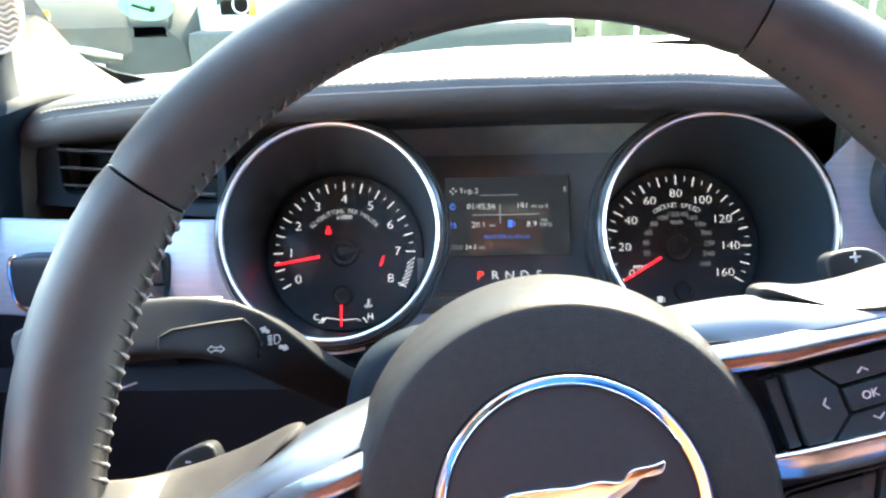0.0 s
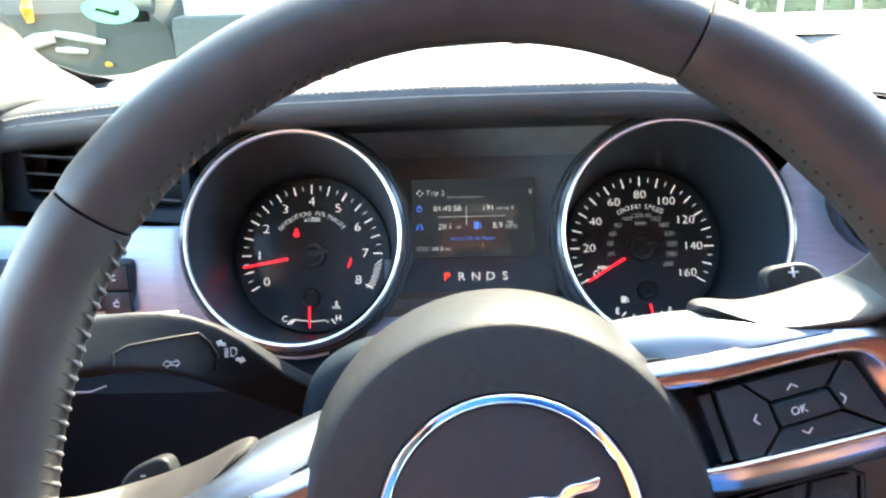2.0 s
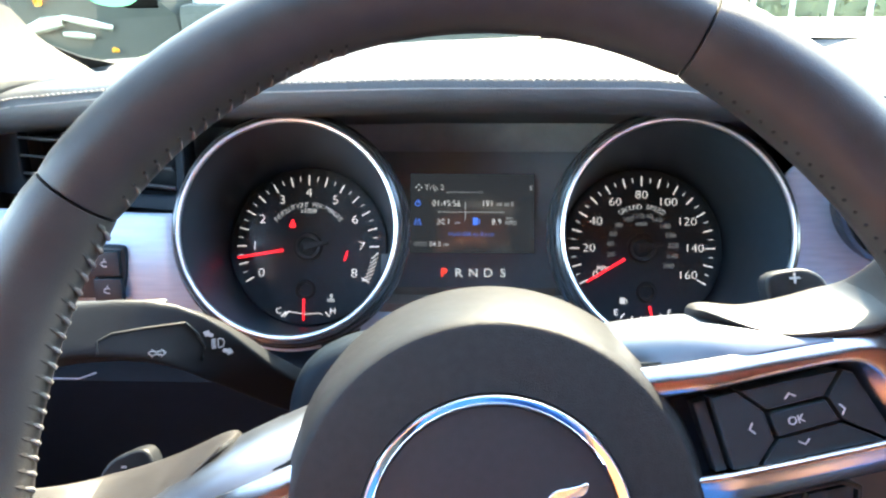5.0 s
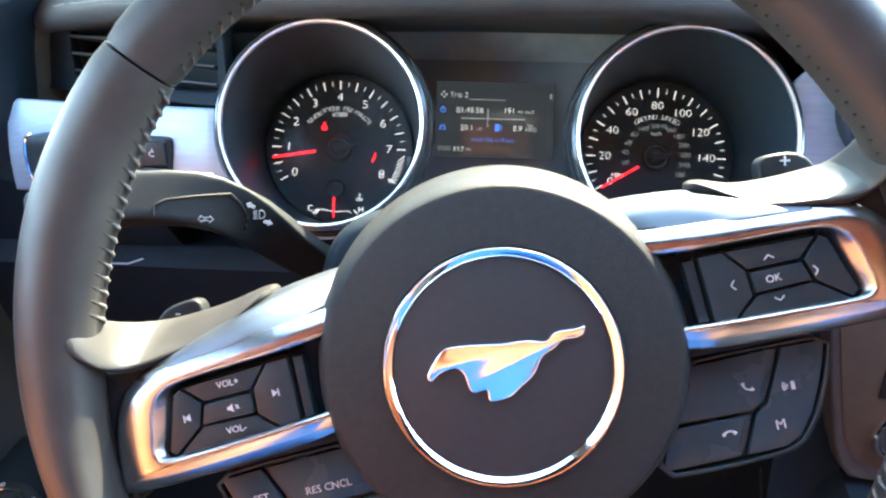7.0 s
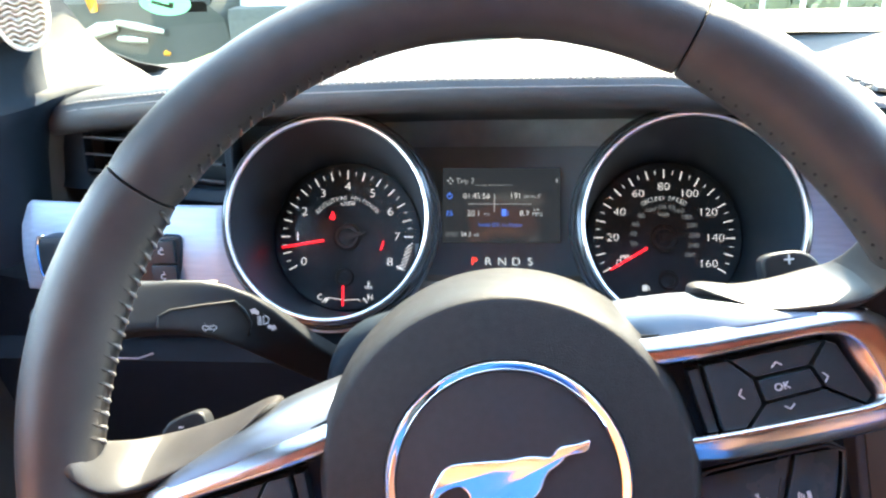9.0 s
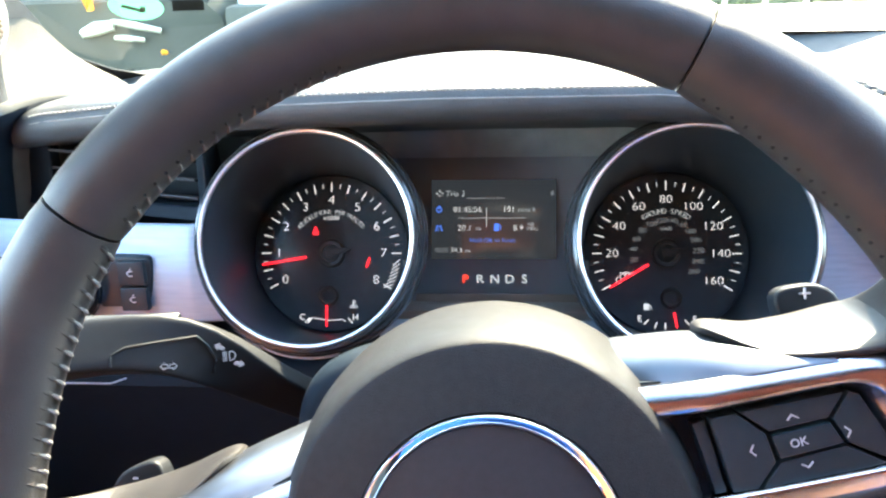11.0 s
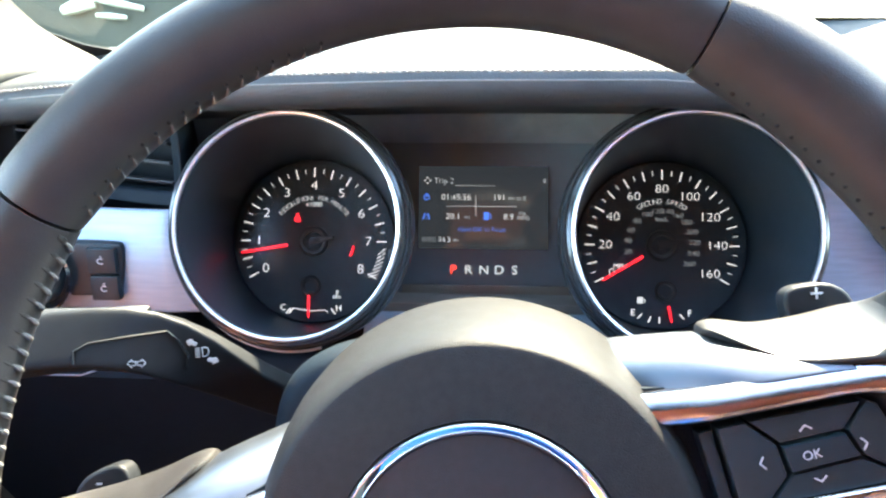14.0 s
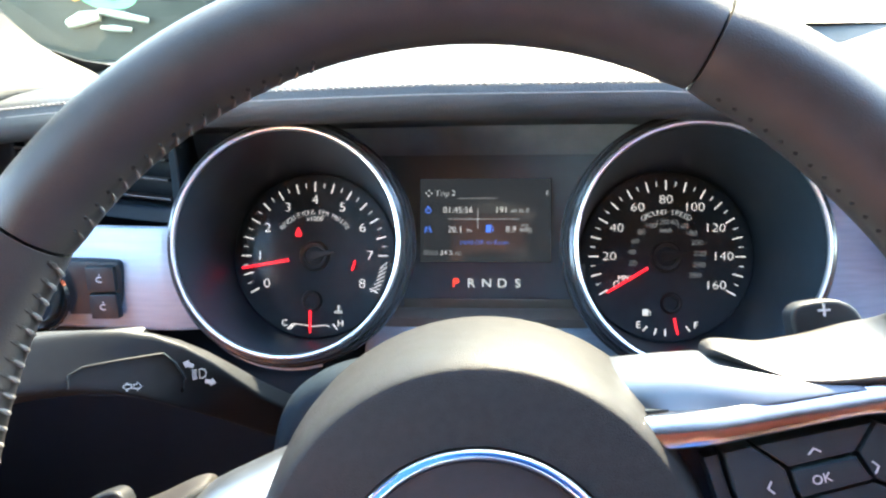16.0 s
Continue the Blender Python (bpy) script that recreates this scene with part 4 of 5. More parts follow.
part("switch_rim", tube([(-0.0440, 0.0178, 0.001), (-0.0484, 0.0158, 0.001), (-0.0500, 0.0110, 0.001), (-0.0504, 0.0030, 0.001), (-0.0496, -0.0080, 0.001), (-0.0470, -0.0150, 0.001), (-0.0430, -0.0176, 0.001)], 0.0011, 8), CHROME, switch, "thin bright edge", at=at)
part("dial_ring", lathe([(0.0185, 0.0), (0.0188, 0.006), (0.0200, 0.0072), (0.0212, 0.006), (0.0214, 0.0)], 64), CHROME, switch, "chrome ring", at=at @ pose(-0.0045, -0.002, 0.002) @ Matrix.Scale(1.1, 4))
part("dial_knob", lathe([(0.0, 0.014), (0.012, 0.014), (0.0145, 0.0125), (0.0165, 0.003), (0.0186, 0.002)], 64), KEY, switch, "dark turning knob", at=at @ pose(-0.0045, -0.002, 0.002) @ Matrix.Scale(1.1, 4))
for y in (0.007, -0.010):
    ob = part("dimmer_key", block(-0.0085, 0.0085, -0.0077, 0.0077, 0, 0.006, 0.0012), KEY, switch, "small dimmer key", at=at @ pose(0.0375, y, 0.001))
    bm = tube([(0.0022 * math.cos(radians(a)), 0.0016 * math.sin(radians(a)), 0) for a in range(60, 330, 30)], 0.00035, 4)
    block(-0.0003, 0.0003, 0.0024, 0.0034, -0.0002, 0.0002, bm=bm)
    part("key_legend", bm, MARK, ob, at=pose(0, 0, 0.0062))

# steering column shroud
shroud = thing("column_shroud", pose(0.0332, 0.2152, 0.9513, 67, 0, 0), "dark plastic steering column shroud", "column shroud")
rings = []
for z, w, h0, h1 in ((-0.074, 0.084, 0.058, -0.07), (-0.078, 0.0885, 0.0625, -0.075), (-0.086, 0.0905, 0.0645, -0.078), (-0.10, 0.0905, 0.0645, -0.08), (-0.17, 0.082, 0.058, -0.085), (-0.26, 0.07, 0.05, -0.085)):
    ring = []
    for k in range(64):
        a = 2 * math.pi * k / 64
        c, s = math.cos(a), math.sin(a)
        r = lambda v: math.copysign(abs(v) ** 0.52, v)
        ring.append((w * r(c), (h0 if s > 0 else -h1) * r(s), z))
    rings.append(ring)
part("shroud_body", skin(rings), LOWER, shroud)

# turn signal stalk
stalk = thing("turn_signal_stalk", Matrix(), "dark grey turn signal stalk with white signs", "stalk")
path = [((-0.184, 0.276, 0.978), 0.011, 0.006, 0.009, 0.006), ((-0.180, 0.277, 0.979), 0.0138, 0.009, 0.0108, 0.009), ((-0.153, 0.289, 0.982), 0.0140, 0.010, 0.0112, 0.010), ((-0.128, 0.301, 0.9810), 0.0145, 0.0105, 0.0125, 0.009), ((-0.110, 0.311, 0.9765), 0.0148, 0.0105, 0.0143, 0.007), ((-0.095, 0.322, 0.9680), 0.0125, 0.0105, 0.0140, 0.005), ((-0.080, 0.339, 0.9475), 0.0100, 0.010, 0.0130, 0.005), ((-0.063, 0.361, 0.920), 0.009, 0.010, 0.011, 0.006), ((-0.042, 0.384, 0.895), 0.011, 0.010, 0.011, 0.008)]
rings = []
n = len(path)
for i, (p, h0, w0, h, w) in enumerate(path):
    d = (Vector(path[min(i + 1, n - 1)][0]) - Vector(path[max(i - 1, 0)][0])).normalized()
    face = Vector((-0.35, -0.82, 0.45)).normalized()
    face = (face - d * face.dot(d)).normalized()
    up = d.cross(face)
    if up.z < 0:
        up = -up
    p = Vector(p) + face * (w0 - w) + up * (h0 - h)
    ring = []
    for k in range(28):
        a = 2 * math.pi * k / 28
        r = lambda v: math.copysign(abs(v) ** 0.26, v)
        ring.append(p + up * h * r(math.sin(a)) + face * w * r(math.cos(a)))
    rings.append(ring)
soften(part("stalk_body", skin(rings), STALK, stalk), 1)

rows = []
for p in ((-0.170, 0.2860, 0.9985), (-0.158, 0.2925, 0.9970), (-0.1435, 0.2995, 0.9950), (-0.126, 0.3080, 0.9915), (-0.1125, 0.3146, 0.9895), (-0.1112, 0.3150, 0.9888)):
    p = Vector(p)
    rows.append([p + Vector(d) for d in ((0, -0.0040, -0.0080), (0, -0.0046, -0.0010), (0, -0.0038, 0.0), (0, 0.0036, 0.0004), (0, 0.0046, -0.0004), (0, 0.0048, -0.008))])
part("stalk_lip", skin(rows), STALK, stalk, "flat top lip of the lever")


def on_stalk(p, face):
    face = Vector(face).normalized()
    along = Vector((0.84, 0.54, -0.06))
    along = (along - face * along.dot(face)).normalized()
    return Matrix.Translation(Vector(p) + face * 0.0008) @ Matrix((along, face.cross(along), face)).transposed().to_4x4()


TURN_AT, LAMP_AT = on_stalk((-0.1101, 0.2973, 0.9737), (0.58, -0.70, 0.42)), on_stalk((-0.0894, 0.3142, 0.9701), (0.49, -0.86, 0.05))
for s in (-1, 1):
    arrow = [(0.0004, -0.0008), (0.0018, -0.0008), (0.0018, -0.0016), (0.0036, 0.0), (0.0018, 0.0016), (0.0018, 0.0008), (0.0004, 0.0008)]
    pts = [(s * x, y, 0) for x, y in arrow]
    part("turn_sign", tube(pts, 0.00024, 4, True), MARK, stalk, at=TURN_AT @ pose(0, 0, 0, 0, 0, -9))
bm = tube([(0.0004, -0.0022, 0), (0.0012, -0.0022, 0), (0.0026, -0.0016, 0), (0.0031, 0, 0), (0.0026, 0.0016, 0), (0.0012, 0.0022, 0), (0.0004, 0.0022, 0)], 0.00025, 4, True)
for k in range(5):
    block(-0.0026, -0.0006, -0.0021 + k * 0.001, -0.0017 + k * 0.001, -0.0002, 0.0002, bm=bm)
part("lamp_sign", bm, MARK, stalk, at=LAMP_AT)
for x, y, r in ((-0.0036, 0.0052, 150), (0.0044, -0.0046, -20)):
    part("lamp_sign", prism([(-0.0022, -0.0007), (0.0004, -0.0009), (0.0004, -0.0018), (0.0026, 0.0), (0.0004, 0.0018), (0.0004, 0.0009), (-0.0022, 0.0009)], -0.0002, 0.0003), MARK, stalk, at=LAMP_AT @ pose(x, y, 0, 0, 0, r))
seam = [(-0.1296, 0.2855, 0.9796), (-0.1301, 0.2882, 0.9838), (-0.1256, 0.2920, 0.9855), (-0.1134, 0.2993, 0.9847), (-0.1000, 0.3080, 0.9830)]
part("panel_groove", tube(seam, 0.0006, 5), VENTBLACK, stalk, "dark groove of the inset panel")
part("panel_edge", tube([(-0.1000, 0.3080, 0.9830), (-0.0961, 0.3093, 0.9777), (-0.0937, 0.3107, 0.9702), (-0.0957, 0.3099, 0.9635)], 0.0006, 5), KEY, stalk)

# ---- cabin shell ----
glass_m = glass("windscreen_glass", (0.62, 0.66, 0.58))
screen_rows = []
for k in range(7):
    f = k / 6
    row = []
    for x in (-0.30, -0.26, -0.224, -0.15, 0.0, 0.2, 0.45, 0.7, 0.9, 1.12):
        base_y = lerp([(-0.30, 0.60), (-0.26, 0.645), (-0.224, 0.669), (-0.15, 0.715), (0.0, 0.78), (0.2, 0.83), (0.45, 0.85), (0.7, 0.83), (0.9, 0.75), (1.12, 0.6)], x)
        z = 1.052 + 0.36 * f
        row.append((x, base_y - (z - 1.052) / 0.62 - 0.03 * math.sin(math.pi * f), z))
    screen_rows.append(row)
ws = part("windscreen", skin(screen_rows, closed=False), glass_m)
ws.visible_shadow = False
tagged(ws, "clear raked car windscreen", "windscreen", kind="structure")
FRIT_TOP = [(-0.30, 1.098), (-0.281, 1.076), (-0.273, 1.0625), (-0.262, 1.0545), (-0.248, 1.050), (-0.224, 1.049), (-0.15, 1.052), (-0.013, 1.058), (0.1, 1.0605), (0.216, 1.0605), (0.336, 1.0565), (0.45, 1.054), (1.12, 1.054)]
GLASS_Y = [(-0.30, 0.60), (-0.26, 0.645), (-0.224, 0.669), (-0.15, 0.715), (0.0, 0.78), (0.2, 0.83), (0.45, 0.85), (0.7, 0.83), (0.9, 0.75), (1.12, 0.6)]
rows = []
for x in [-0.30, -0.29] + [p[0] for p in FRIT_TOP[1:-1]] + [0.7, 0.9, 1.12]:
    top, base_y = lerp(FRIT_TOP, x), lerp(GLASS_Y, x)
    row = []
    for f in (0, 0.5, 1):
        z = 1.026 + (top - 1.026) * f
        row.append((x, base_y - (z - 1.052) / 0.62 - 0.03 * math.sin(math.pi * max(0.0, z - 1.052) / 0.36) - 0.004, z))
    rows.append(row + [(x, a - 0.0012, b - 0.0006) for _, a, b in reversed(row)])
band = part("windscreen_band", skin(rows), material("screen_frit", (0.006, 0.006, 0.006), 0.45, spec=0.2))
tagged(band, "black printed band along the foot of the windscreen", "windscreen band", kind="structure")

# A pillar with its tweeter
pillar = thing("a_pillar", Matrix(), "fabric covered windscreen pillar in bright sun", "pillar", kind="structure")
rings = []
for ex, ey, ez, k in ((-0.268, 0.69, 1.015, 1.0), (-0.272, 0.638, 1.0425, 1.0), (-0.272, 0.590, 1.062, 1.0), (-0.272, 0.5565, 1.0766, 1.0), (-0.272, 0.5335, 1.0909, 1.0), (-0.272, 0.506, 1.1168, 1.0), (-0.274, 0.40, 1.190, 0.95), (-0.280, 0.25, 1.275, 0.9), (-0.30, 0.08, 1.355, 0.85), (-0.33, -0.15, 1.42, 0.8)):
    ring = []
    for a, d in ((-0.05, -0.012), (0.0, 0.0), (-0.003, 0.008), (-0.010, 0.022), (-0.021, 0.038), (-0.036, 0.052), (-0.056, 0.062), (-0.11, 0.075), (-0.13, -0.008)):
        ring.append((ex + a * k, ey - 0.53 * d * k, ez - 0.85 * d * k))
    rings.append(ring)
part("pillar_trim", skin(rings), TRIM, pillar)
edge = [(-0.272, 0.660, 1.034), (-0.272, 0.620, 1.050), (-0.272, 0.590, 1.062), (-0.272, 0.5565, 1.0766), (-0.272, 0.5335, 1.0909), (-0.272, 0.506, 1.1168), (-0.282, 0.49, 1.118)]
foot = [(-0.220, 0.552, 1.0575), (-0.229, 0.543, 1.058), (-0.241, 0.534, 1.058), (-0.255, 0.522, 1.058), (-0.263, 0.504, 1.058), (-0.267, 0.482, 1.0575), (-0.268, 0.462, 1.0565)]
rows = []
for k in range(9):
    f = k / 8
    rows.append([Vector(e).lerp(Vector(b), f) - Vector((0.003, 0.0, 0.004)) * math.sin(math.pi * f) for e, b in zip(edge, foot)])
for r in rows:
    last = r[-1]
    r += [last + Vector(d) for d in ((-0.004, -0.007, -0.002), (-0.014, -0.014, -0.005), (-0.04, -0.02, -0.010), (-0.10, -0.02, -0.02))]
for d in ((-0.012, -0.001, -0.012), (-0.014, 0.004, -0.02), (-0.01, 0.004, -0.08)):
    rows.append([v + Vector(d) for v in rows[-1]])
foot_ob = soften(part("pillar_foot", skin(rows, closed=False), TRIM, pillar, "flared foot of the pillar"), 1)
foot_ob.data.materials.append(LOWER)
near = sorted(f.center.y for f in foot_ob.data.polygons)[int(len(foot_ob.data.polygons) * 0.42)]
for f in foot_ob.data.polygons:
    f.material_index = 1 if f.center.y < near and f.center.x < -0.272 else 0

# door, roof, floor and added, unseen seats round the camera
part_door = thing("door_1", Matrix(), "dark inner door panel", "door", kind="structure")
part("door_panel", skin([[(-0.42, y, 0.35), (-0.40, y, 0.60), (-0.395, y, 0.80), (-0.40, y, 0.94), (-0.41, y, 1.03), (-0.45, y, 1.035), (-0.50, y, 0.35)] for y in (0.66, 0.4, 0.22)]), PLASTIC, part_door)
# out of view from here back, tan only for the metal to mirror
part("rear_door_panel", skin([[(-0.42, y, 0.35), (-0.40, y, 0.60), (-0.395, y, 0.80), (-0.40, y, 0.94), (-0.41, y, 1.03), (-0.45, y, 1.035), (-0.50, y, 0.35)] for y in (0.22, -0.5, -0.9)]), TAN, part_door, "unseen rear half of the panel, tan for orange reflections")
part("armrest", block(-0.44, -0.318, 0.05, 0.52, 0.58, 0.655, 0.015, 3), LOWER, part_door, "dark padded armrest")
adjuster = thing("mirror_adjuster", pose(-0.356, 0.408, 0.660, 22, 4, 0), "round black mirror adjuster with a thin chrome ring", "switch")
part("adjuster_base", lathe([(0.0, 0.003), (0.026, 0.003), (0.030, 0.001), (0.031, -0.02), (0.0, -0.02)], 48), STALK, adjuster)
part("adjuster_ring", lathe([(0.0205, 0.002), (0.0208, 0.005), (0.0215, 0.0055), (0.0222, 0.005), (0.0225, 0.002)], 48), CHROME, adjuster, "thin chrome ring")
part("adjuster_knob", lathe([(0.0, 0.009), (0.014, 0.0085), (0.018, 0.007), (0.0195, 0.003)], 48), STALK, adjuster)
for a in range(4):
    part("arrow_mark", prism([(0.008, -0.0016), (0.011, 0.0), (0.008, 0.0016)], 0.009, 0.0095), MARK, adjuster, at=pose(0, 0, 0, 0, 0, 90 * a + 20))
for a in (35, 110):
    part("arrow_mark", block(0.025, 0.028, -0.002, 0.002, 0.003, 0.0036), MARK, adjuster, at=pose(0, 0, 0, 0, 0, a))
roof = thing("ceiling", Matrix(), "unseen roof lining, its tan and black added for reflections", "headliner", kind="structure")


def roof_row(y):
    return [(x, y, 1.40 + 0.05 * math.sin(math.pi * (x + 0.4) / 1.6)) for x in (-0.38, -0.2, 0.1, 0.4, 0.7, 1.0, 1.2)] + [(1.2, y, 1.5), (-0.38, y, 1.5)]


# roof is out of view; black and tan are chosen for its reflections
part("header_trim", skin([roof_row(y) for y in (0.04, -0.08, -0.2)]), LOWER, roof, "unseen black front edge of the roof")
part("headliner", skin([roof_row(y) for y in (-0.2, -0.5, -0.9, -1.42)]), TAN, roof, "unseen roof lining, tan for orange reflections")
CARPET = material("brown_carpet", (0.05, 0.03, 0.022), 0.95, vary=0.3, scale=300)
floor = part("floor", block(-0.45, 1.3, -1.5, 0.75, 0.25, 0.30), CARPET, None)
tagged(floor, "brown carpeted car floor", "floor", kind="structure")
console = thing("centre_console", Matrix(), "dark plastic console between the front seats", "console")
part("console_body", skin([[(0.285, y, 0.30), (0.30, y, z - 0.02), (0.315, y, z), (0.50, y, z), (0.515, y, z - 0.02), (0.53, y, 0.30)] for y, z in ((0.475, 0.70), (0.36, 0.66), (0.2, 0.62), (-0.2, 0.62), (-0.55, 0.66))]), LOWER, console, "dark console body")
pedal = thing("brake_pedal", pose(-0.085, 0.60, 0.62), "dark brake pedal on a curved grey arm", "pedal")
part("pedal_arm", tube([(0.0, 0.02, 0.03), (0.0, -0.02, -0.01), (0.0, -0.06, -0.07), (0.002, -0.07, -0.12), (0.004, -0.05, -0.17)], 0.0045, 10), PLASTIC, pedal, "grey metal arm")
part("pedal_pad", block(-0.045, 0.055, -0.012, 0.012, -0.03, 0.03, 0.006), LOWER, pedal, "ribbed rubber pad", at=pose(0.0, -0.06, -0.19, 25, 0, 0))


# blue of the driver's lap, put on unseen seats for the chrome to mirror
LAPBLUE = material("lap_blue_for_reflections", (0.006, 0.030, 0.115), 0.9, spec=0.03, vary=0.15, scale=30, bump=0.3, bump_scale=900)
SEATTAN = material("seat_side_leather", (0.12, 0.055, 0.03), 0.5, vary=0.15, scale=30, bump=0.3, bump_scale=900)
LAPBRIGHT = material("lap_bright_blue_for_reflections", (0.03, 0.10, 0.29), 0.9, spec=0.03, vary=0.1, scale=30)


def seat(x):
    s = thing("car_seat", pose(x, 0, 0), "unseen bucket seat, its tan and blue added for reflections in the metal", "seat", "front seats")
    part("seat_cushion", block(-0.25, 0.25, -0.50, 0.05, 0.42, 0.58, 0.05, 4), LAPBLUE, s, "unseen cushion, blue for the reflection of a lap")
    part("seat_base", block(-0.2, 0.2, -0.42, 0.0, 0.30, 0.44, 0.02), PLASTIC, s)
    back = pose(0, -0.40, 0.50, 16, 0, 0)
    part("seat_backrest", block(-0.16, 0.16, -0.06, 0.06, 0.0, 0.46, 0.05, 4), LAPBLUE, s, "unseen lower backrest, blue for reflections", at=back)
    part("seat_back_panel", block(-0.15, 0.15, -0.06, 0.062, 0.44, 0.60, 0.03, 3), LAPBRIGHT, s, "unseen panel, bright blue for reflections", at=back)
    for k in (-1, 1):
        part("seat_bolster", block(-0.075, 0.075, -0.06, 0.10, 0.02, 0.62, 0.05, 4), SEATTAN, s, "unseen tan bolster", at=back @ pose(k * 0.225, 0, 0, 0, 0, k * 14))
    part("seat_shoulder", block(-0.28, 0.28, -0.06, 0.065, 0.585, 0.71, 0.05, 4), TAN, s, "unseen shoulder of the backrest, tan for orange reflections", at=back)
    part("seat_headrest", block(-0.13, 0.13, -0.05, 0.05, 0.0, 0.17, 0.04, 4), TAN, s, "unseen headrest, tan for orange reflections", at=pose(0, -0.605, 1.18, 8, 0, 0))
    return s


drv = seat(0.03)
copy_thing(drv, pose(0.72, 0, 0))

# ---- outside ----
ground = part("ground", block(-300, 300, -300, 600, -0.3, 0.0), material("asphalt", (0.024, 0.024, 0.022), 0.9, vary=0.3, scale=3), None)
tagged(ground, "sunlit grey asphalt car park", "ground", kind="structure")
bonnet = thing("bonnet", Matrix(), "glossy yellow green bonnet in front of the windscreen", "bonnet")
rows = []
for y, z in ((0.84, 1.00), (1.0, 1.010), (1.3, 0.995), (1.6, 0.95), (1.85, 0.90), (1.95, 0.84)):
    rows.append([(x, y - 0.05 * abs(x - 0.4) ** 2, z - 0.06 * ((x - 0.4) / 0.95) ** 6 + 0.012 * math.exp(-((abs(x - 0.4) - 0.35) / 0.08) ** 2) + 0.034 * math.exp(-((abs(x - 0.4) - 0.74) / 0.11) ** 2)) for x in [-0.55 + 1.9 * i / 28 for i in range(29)]])
part("bonnet_panel", skin(rows, closed=False), material("car_paint", (0.17, 0.21, 0.02), 0.45, coat=0.15, spec=0.3, vary=0.04), bonnet)
cowl = part("cowl", skin([[(x, lerp([(-0.30, 0.60), (-0.26, 0.645), (-0.224, 0.669), (-0.15, 0.715), (0.0, 0.78), (0.2, 0.83), (0.45, 0.85), (0.7, 0.83), (0.9, 0.75), (1.12, 0.6)], x) + a, 1.03 + b) for a, b in ((-0.035, 0.0), (-0.012, 0.022), (0.0, 0.026), (0.09, -0.012), (0.14, -0.03))] for x in (-0.32, -0.26, -0.224, -0.15, -0.08, 0.0, 0.1, 0.2, 0.45, 0.7, 0.9, 1.12)], closed=False), PLASTIC)
tagged(cowl, "black cowl at the foot of the windscreen", "cowl", kind="structure")

# green disc stuck inside the windscreen
STICK = pose(-0.2217, 0.556, 1.1108) @ pose(0, 0, 0, -32, -8, 0)
sticker = thing("windscreen_sticker", STICK, "round translucent green sticker on the windscreen", "sticker")
gm = bpy.data.materials.new("sticker_green")
gm.use_nodes = True
gt = gm.node_tree
gt.nodes.remove(gt.nodes["Principled BSDF"])
film_t, film_d, film_m = (gt.nodes.new("ShaderNode" + k) for k in ("BsdfTranslucent", "BsdfDiffuse", "MixShader"))
film_t.inputs[0].default_value = film_d.inputs[0].default_value = (0.035, 0.125, 0.08, 1)
film_m.inputs[0].default_value = 0.35
gt.links.new(film_t.outputs[0], film_m.inputs[1])
gt.links.new(film_d.outputs[0], film_m.inputs[2])
gt.links.new(film_m.outputs[0], gt.nodes["Material Output"].inputs[0])
bm = bmesh.new()
bm.faces.new([bm.verts.new((0.0183 * math.cos(2 * math.pi * k / 64), 0.0183 * math.sin(2 * math.pi * k / 64), 0)) for k in range(64)])
part("sticker_disc", bm, gm, sticker, "thin green film")
bm = bmesh.new()
add(bm, block(-0.0090, 0.0095, -0.0021, 0.0021, -0.0012, -0.0006), pose(-0.0032, -0.0005, 0, 0, 0, 50))
add(bm, block(-0.0014, 0.0072, -0.0021, 0.0021, -0.0012, -0.0006), pose(0.0026, 0.0062, 0, 0, 0, -62))
part("sticker_mark", bm, material("sticker_ink", (0.006, 0.035, 0.018), 0.6), sticker, "dark green bent mark", False, Matrix.Diagonal((0.82, 0.82, 1, 1)))

# oval speaker grille on the pillar
tweeter = thing("tweeter_grille", look((-0.2700, 0.452, 1.1150), (-0.05, 0.1, 1.12)) @ pose(0, 0, 0, 0, 180, 0), "oval metal speaker grille with a wavy mesh", "speaker grille")
W0, H0 = 0.0158, 0.0255
oval = [(W0 * math.cos(2 * math.pi * k / 40), H0 * math.sin(2 * math.pi * k / 40), 0.001) for k in range(40)]
part("grille_rim", tube(oval, 0.0013, 8, True), GRILLE, tweeter)
part("grille_back", prism([(x, y) for x, y, _ in oval], -0.03, -0.002), material("grille_cloth", (0.34, 0.28, 0.20), 0.8), tweeter)
for k in range(-8, 9):
    y = k * 0.0033
    half = W0 * math.sqrt(max(0.0, 1 - (y / H0) ** 2))
    if half < 0.002:
        continue
    n = max(8, int(half * 2 / 0.0004))
    part("grille_wire", tube([(-half + 2 * half * i / n, y + 0.0010 * math.sin((-half + 2 * half * i / n) / 0.0014), 0.0003 * math.cos((-half + 2 * half * i / n) / 0.0014)) for i in range(n + 1)], 0.0008, 6), GRILLE, tweeter)

# passenger door and the added, unseen rear of the cabin
d2 = thing("door_2", Matrix(), "dark inner door panel", "door", kind="structure")
part("door_panel", skin([[(1.20, y, 0.35), (1.18, y, 0.60), (1.175, y, 0.80), (1.19, y, 0.94), (1.21, y, 1.03), (1.26, y, 1.035), (1.29, y, 0.35)] for y in (0.66, 0.4, 0.22)]), PLASTIC, d2)
part("rear_door_panel", skin([[(1.20, y, 0.35), (1.18, y, 0.60), (1.175, y, 0.80), (1.19, y, 0.94), (1.21, y, 1.03), (1.26, y, 1.035), (1.29, y, 0.35)] for y in (0.22, -0.5, -0.9)]), TAN, d2, "unseen rear half of the panel, tan for orange reflections")
